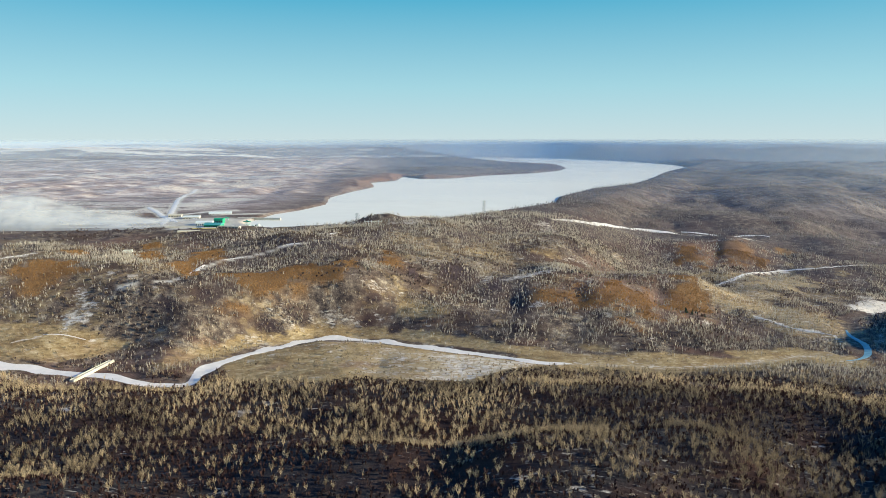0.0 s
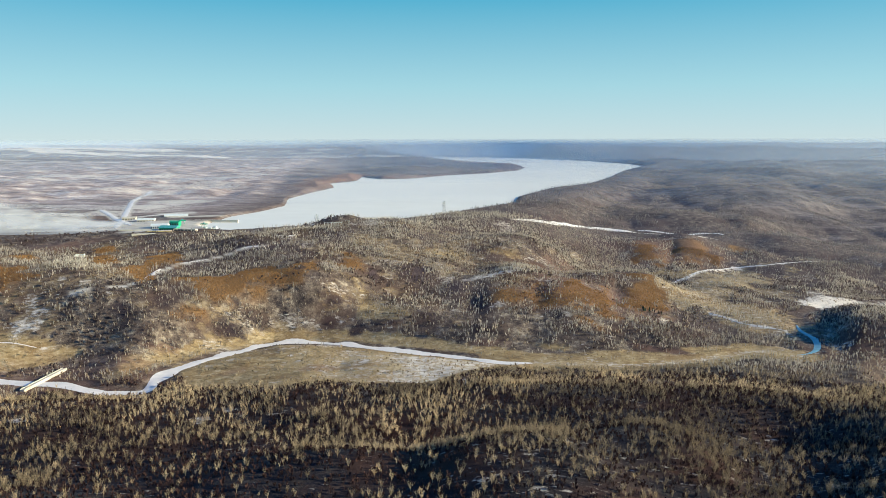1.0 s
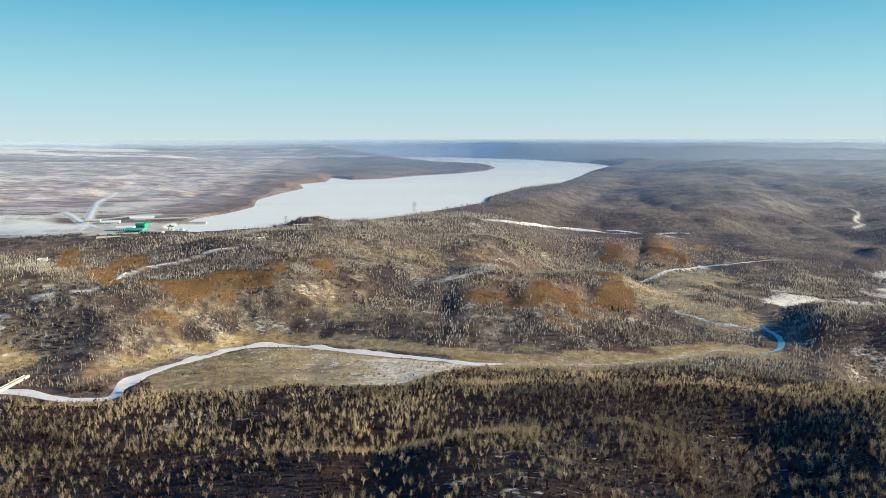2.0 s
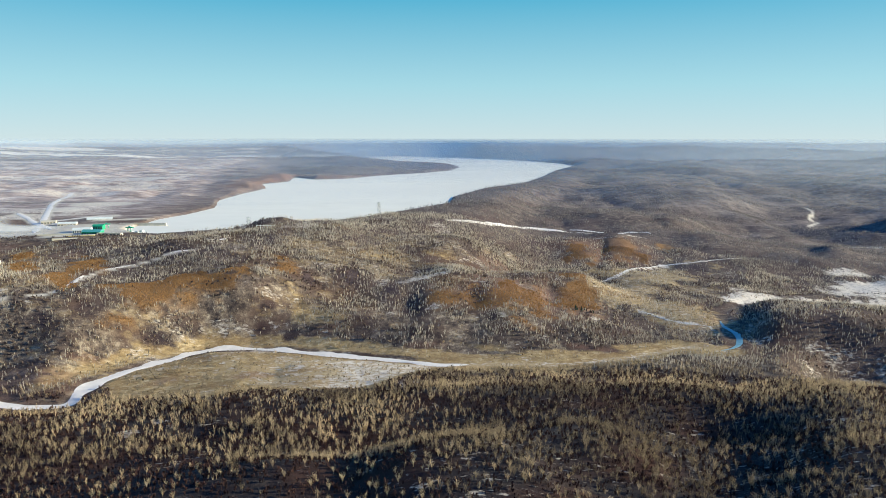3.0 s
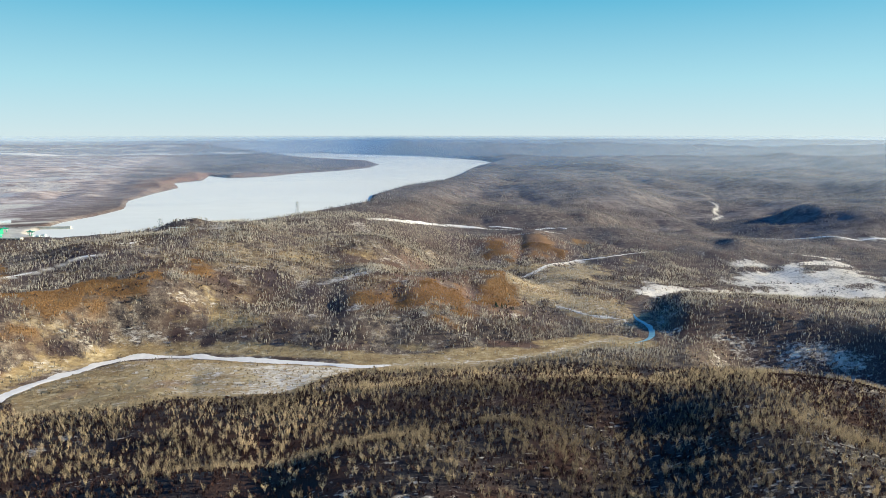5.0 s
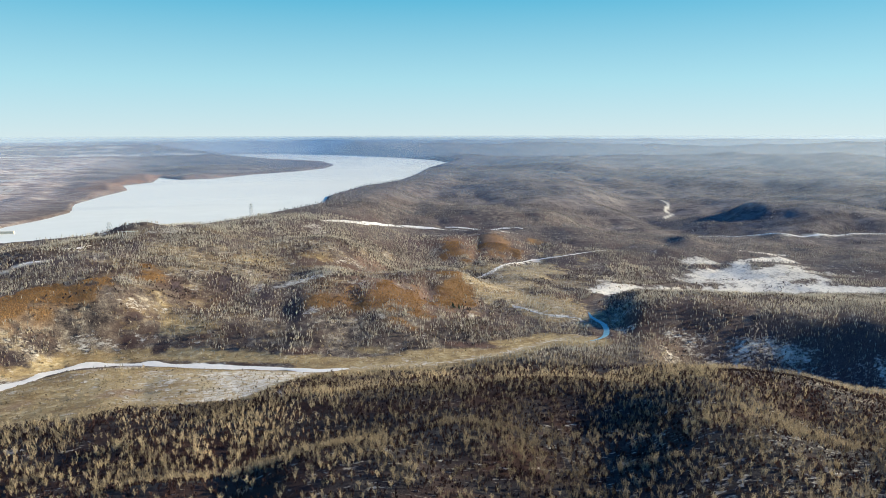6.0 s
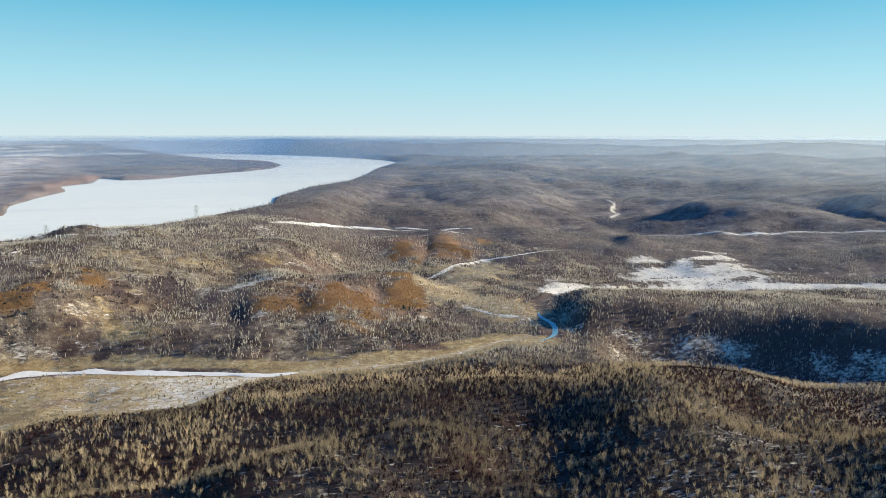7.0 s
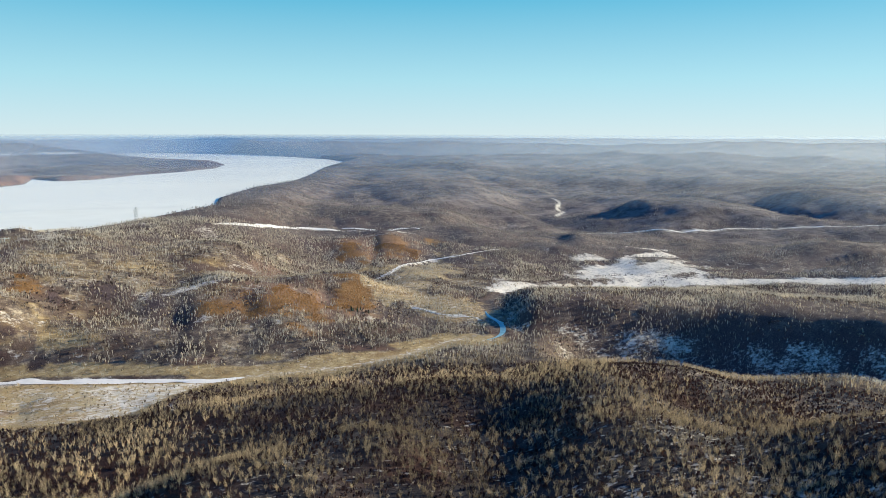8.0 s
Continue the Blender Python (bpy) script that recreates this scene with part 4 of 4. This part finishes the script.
wall_slab("yellow_wall", -296, 934, 30, 6, 3.2, M_YELLOW, "long yellow boarded wall along the outlet channel", 8)
wall_slab("outlet_wall", -328, 948, 40, 3, 3.0, M_CONC, "pale concrete wall of the outlet channel", 4)
wall_slab("outlet_wall", -306, 912, 26, 5, 2.4, M_CONC, "pale concrete wall of the outlet channel", 12)
wall_slab("dam_crest", -258, 1058, 62, 4, 2.2, M_CONC, "long low concrete crest of the dam at the shore", -6, "dam")
for bx, by in ((-250, 926), (-243, 924), (-240, 934)):
    root = thing("white_container", pose(bx, by, SITE_Z, 0, 0, 20 + bx), "white site container on the dam", "container", "site containers")
    bm = bmesh.new()
    box(bm, -3, 3, -1.2, 1.2, 0, 2.6, 0.06)
    part("body", bm, M_WHITE, root)
    bm = bmesh.new()
    box(bm, 3.003, 3.08, -1.0, 1.0, 0.15, 2.4, 0.02)
    part("door", bm, M_STEEL, root)


# ---------------------------------------------------------------- power line
def pylon(x, y, h, turn):
    z = at_ground(x, y)
    root = thing("lattice_pylon", pose(x, y, z - 0.3, 0, 0, turn), "grey steel lattice pylon rising above the shore ridge", "pylon", "power line pylons")
    w0, w1 = 2.3, 0.55
    for sx in (-1, 1):
        for sy in (-1, 1):
            bm = bmesh.new()
            bar(bm, (sx * w0, sy * w0, 0), (sx * w1, sy * w1, h), 0.20)
            part("leg", bm, M_STEEL, root)
    for k in range(7):
        a, b = k / 7, (k + 1) / 7
        wa, wb = w0 + (w1 - w0) * a, w0 + (w1 - w0) * b
        bm = bmesh.new()
        for sx, sy, tx, ty in ((-1, -1, 1, -1), (1, -1, 1, 1), (1, 1, -1, 1), (-1, 1, -1, -1)):
            bar(bm, (sx * wa, sy * wa, h * a), (tx * wb, ty * wb, h * b), 0.08)
            bar(bm, (tx * wa, ty * wa, h * a), (sx * wb, sy * wb, h * b), 0.08)
        part("bracing", bm, M_STEEL, root)
    for lev, arm in ((0.66, 3.0), (0.80, 3.5), (0.94, 2.5)):
        bm = bmesh.new()
        for sx in (-1, 1):
            bar(bm, (0, 0, h * lev), (sx * arm, 0, h * lev + 0.1), 0.18)
            bar(bm, (0, 0, h * lev + 1.3), (sx * arm, 0, h * lev + 0.2), 0.10)
        arm_ob = part("cross_arm", bm, M_STEEL, root)
        for sx in (-1, 1):
            bm = bmesh.new()
            bmesh.ops.create_cone(bm, cap_ends=True, segments=6, radius1=0.16, radius2=0.16, depth=1.2, matrix=Matrix.Translation((sx * (arm - 0.2), 0, h * lev - 0.6)))
            part("insulator", bm, M_GLASS, arm_ob)
    return root


pylon(61, 1074, 19.5, 25)
pylon(-118, 992, 16.0, 25)

# the causeway over the frozen stream
root = thing("causeway", pose(-245.2, 489, 0.4, 0, 0, -8.5), "straight pale causeway with low parapets across the frozen stream", "causeway")
bm = bmesh.new()
box(bm, -1.7, 1.7, -23, 23, -3.0, 1.6, 0.15)
part("embankment", bm, M_CONC, root)
for sx in (-1, 1):
    bm = bmesh.new()
    box(bm, sx * 1.5 - 0.12, sx * 1.5 + 0.12, -22.6, 22.6, 1.604, 2.0, 0.05)
    part("parapet", bm, M_CONC, root)


# small switchyard frame on the wooded knoll
root = thing("switchyard_frame", pose(-84, 868, at_ground(-84, 868), 0, 0, 4), "pale steel switchyard frame on the wooded knoll", "frame")
for k in range(6):
    bm = bmesh.new()
    bar(bm, (k * 4.0 - 10, 0, -0.8), (k * 4.0 - 10, 0, 5.6), 0.45)
    part("post", bm, M_WHITE, root)
bm = bmesh.new()
bar(bm, (-10.6, 0, 4.4), (10.6, 0, 4.4), 0.4)
part("beam", bm, M_WHITE, root)


# concrete yard in front of the halls
root = thing("concrete_yard", pose(-300, 912, SITE_Z - 0.5, 0, 0, 4), "wide pale concrete yard around the halls of the works", "yard")
for i in range(9):
    for j in range(4):
        bm = bmesh.new()
        box(bm, -54 + i * 12 + 0.1, -54 + (i + 1) * 12 - 0.1, -20 + j * 11 + 0.1, -20 + (j + 1) * 11 - 0.1, -1.5, 0.55 + 0.02 * ((i * 3 + j) % 3), 0.05)
        part("slab", bm, M_CONC, root)


# dark spruces at the foot of the larch hill, and a ruined hut on the plateau
M_SPRUCE = plain("spruce_needles", (0.012, 0.024, 0.014), (0.035, 0.055, 0.030), 1.5, 0.9, 0.3)
for k in range(9):
    x, y = 209 + 14 * lattice(np.array(k * 3.7), np.array(1.0), 5) + k * 1.5, 621 + 10 * lattice(np.array(k * 2.3), np.array(4.0), 7)
    root = thing("spruce_tree", pose(float(x), float(y), at_ground(x, y), 0, 0, 40 * k) @ Matrix.Scale(3.0 + (k * 7 % 5) * 0.35, 4), "small dark green spruce at the foot of the larch hill", "tree", "spruces below the larch hill")
    bm = bmesh.new()
    bmesh.ops.create_cone(bm, cap_ends=True, segments=6, radius1=0.035, radius2=0.01, depth=1.05, matrix=Matrix.Translation((0, 0, 0.45)))
    part("trunk", bm, M_BARK, root)
    bm = bmesh.new()
    for j in range(5):
        z0, r0 = 0.14 + 0.17 * j, 0.30 * (1 - 0.17 * j)
        tip = bm.verts.new((0, 0, z0 + 0.30))
        rim = [bm.verts.new((math.cos(i * 0.698 + j) * r0 * (1 if i % 2 else 0.62), math.sin(i * 0.698 + j) * r0 * (1 if i % 2 else 0.62), z0 - (0.05 if i % 2 else 0))) for i in range(9)]
        for i in range(9):
            bm.faces.new((rim[i], rim[(i + 1) % 9], tip))
    part("crown", bm, M_SPRUCE, root)

hx, hy = -326.0, 740.0
root = thing("ruined_hut", pose(hx, hy, at_ground(hx, hy) - 0.2, 0, 0, 12), "roofless pale walls of a ruined hut on the plateau", "ruin")
for name, a in (("front_wall", (-4.5, 4.5, -3.0, -2.6, 0, 1.9)), ("back_wall", (-4.5, 4.5, 2.6, 3.0, 0, 2.6)), ("side_wall", (-4.5, -4.1, -2.6, 2.6, 0, 2.2)), ("side_wall", (4.1, 4.5, -2.6, 2.6, 0, 3.2))):
    bm = bmesh.new()
    box(bm, *a, 0.06)
    part(name, bm, M_WHITE, root)


# ---------------------------------------------------------------- steam drifting off the open water below the dam
def mist_material():
    m, n, l, b = material("drifting_steam")
    at = n.new("ShaderNodeAttribute")
    at.attribute_name = "tone"
    sp = n.new("ShaderNodeSeparateColor")
    l.new(at.outputs["Color"], sp.inputs["Color"])
    f = noise_tex(n, l, 0.035, 4, 0.55)
    a = calc(n, l, "MULTIPLY", sp.outputs[0], calc(n, l, "ADD", calc(n, l, "MULTIPLY", f, 1.0), 0.5), True)
    l.new(a, b.inputs["Alpha"])
    b.inputs["Base Color"].default_value = (0.66, 0.67, 0.66, 1)
    b.inputs["Roughness"].default_value, b.inputs["Specular IOR Level"].default_value = 1.0, 0.0
    return m


M_MIST = mist_material()
for layer, (y0, y1, tall, dense) in enumerate(((872, 920, 34, 0.42), (900, 955, 44, 0.48), (935, 990, 50, 0.6))):
    u, v = np.meshgrid(np.linspace(0, 1, 150), np.linspace(0, 1, 48))
    mx = -760 + 440 * u
    high = tall * (1.0 - 0.8 * step(0.35, 1.0, u))
    my, mz = y0 + (y1 - y0) * v + 6 * rough(mx, v * 60, 30, 111 + layer), SITE_Z - 4 + high * v
    puff = rough(mx, my * 1.5 + mz * 3, 55, 101 + layer, 4)
    fade = dense * np.clip((puff * 2.1 - v * 1.25 + 0.25) * 1.6, 0, 1) * step(0.0, 0.12, v) * (1 - step(0.75, 1.0, v)) * (1 - step(0.82, 1.0, u))
    ii = np.arange(u.size).reshape(u.shape)
    qd = np.stack([ii[:-1, :-1], ii[:-1, 1:], ii[1:, 1:], ii[1:, :-1]], -1).reshape(-1, 4)
    ob = bulk("steam_bank", np.stack([mx, my, mz], -1).reshape(-1, 3), qd, M_MIST, fade.ravel(), "white steam drifting low over open water below the dam", "steam")
    ob.data.polygons.foreach_set("use_smooth", np.ones(len(ob.data.polygons), bool))


# ---------------------------------------------------------------- the nearest birches, one by one
def birch_parts(seed):
    """Trunk and crown of a birch one metre high, as two meshes."""
    q = np.random.default_rng(500 + seed)
    lean = Vector((q.normal(0, 0.03), q.normal(0, 0.03), 1.0))
    bm = bmesh.new()
    stems = 1 + int(q.integers(0, 3))
    tips = []
    for s in range(stems):
        a = q.random() * 6.28
        off = Vector((math.cos(a), math.sin(a), 0)) * (0.07 * s)
        rings = []
        for j, h in enumerate((-0.04, 0.25, 0.55, 0.93)):
            c = off * (0.2 + h) + lean * h
            c.z = h
            rings.append([bm.verts.new(c + Vector((math.cos(i * 1.2566), math.sin(i * 1.2566), 0)) * 0.012 * (1.05 - 0.95 * max(h, 0))) for i in range(5)])
        for r0, r1 in zip(rings, rings[1:]):
            for i in range(5):
                bm.faces.new((r0[i], r0[(i + 1) % 5], r1[(i + 1) % 5], r1[i]))
        tips.append(off)
    trunk = bpy.data.meshes.new("trunk")
    bm.to_mesh(trunk)
    bm.free()
    vs, ts = [], []
    for k in range(60):
        off = tips[k % stems]
        top = q.uniform(0.52, 1.02)
        h = q.uniform(0.10, 0.46)
        a = q.random() * 6.28
        reach = 0.42 * q.uniform(0.35, 1.0) * math.sqrt(max(0.04, 1 - ((top - 0.78) / 0.32) ** 2))
        p0 = np.array([*(off * (0.2 + h) + lean * h)][:2] + [h])
        p1 = p0 + [math.cos(a) * reach, math.sin(a) * reach, top - h]
        for j in range(4):
            if j == 0:
                s, e = p0, p1
            else:
                s = p0 + (p1 - p0) * q.uniform(0.35, 0.95)
                a2 = a + q.normal(0, 1.1)
                e = s + np.array([math.cos(a2) * reach * 0.5, math.sin(a2) * reach * 0.5, q.uniform(0.08, 0.2)])
            w = np.array([math.sin(a), -math.cos(a), 0.2]) * q.uniform(0.004, 0.009)
            b = len(vs)
            vs += [tuple(s - w), tuple(s + w), tuple(e)]
            ts.append((b, b + 1, b + 2))
    crown = bpy.data.meshes.new("crown")
    crown.from_pydata(vs, [], ts)
    for me, mat in ((trunk, M_BARK), (crown, M_TWIG)):
        at = me.color_attributes.new("tone", "FLOAT_COLOR", "POINT")
        tone = 0.35 + 0.5 * q.random()
        at.data.foreach_set("color", np.full(len(me.vertices) * 4, tone, np.float32))
        me.materials.append(mat)
    return trunk, crown


first_trees = []
for k in range(8):
    trunk, crown = birch_parts(k)
    root = tagged(new("birch_tree"), "bare pale birch with fine yellowish twigs on the dark hillside", "tree", "birches on the near hillside")
    for name, me in (("trunk", trunk), ("crown", crown)):
        ob = new(name, me)
        ob.parent = root
    first_trees.append(root)
tx, ty, q = scatter(204, 270, -33, 59, 2600, 41)
keep = q.random(len(tx)) < wooded(tx, ty)
tx, ty = tx[keep][:290], ty[keep][:290]
tz = land(tx, ty)
for k, (x, y, z) in enumerate(zip(tx, ty, tz)):
    m = pose(x, y, z, 0, 0, q.uniform(0, 360)) @ Matrix.Scale(q.uniform(2.2, 4.2), 4)
    if k < 8:
        first_trees[k].matrix_basis = m
    else:
        src = first_trees[int(q.integers(0, 8))]
        copy_thing(src, m @ Matrix.Diagonal((*src.scale, 1)).inverted())
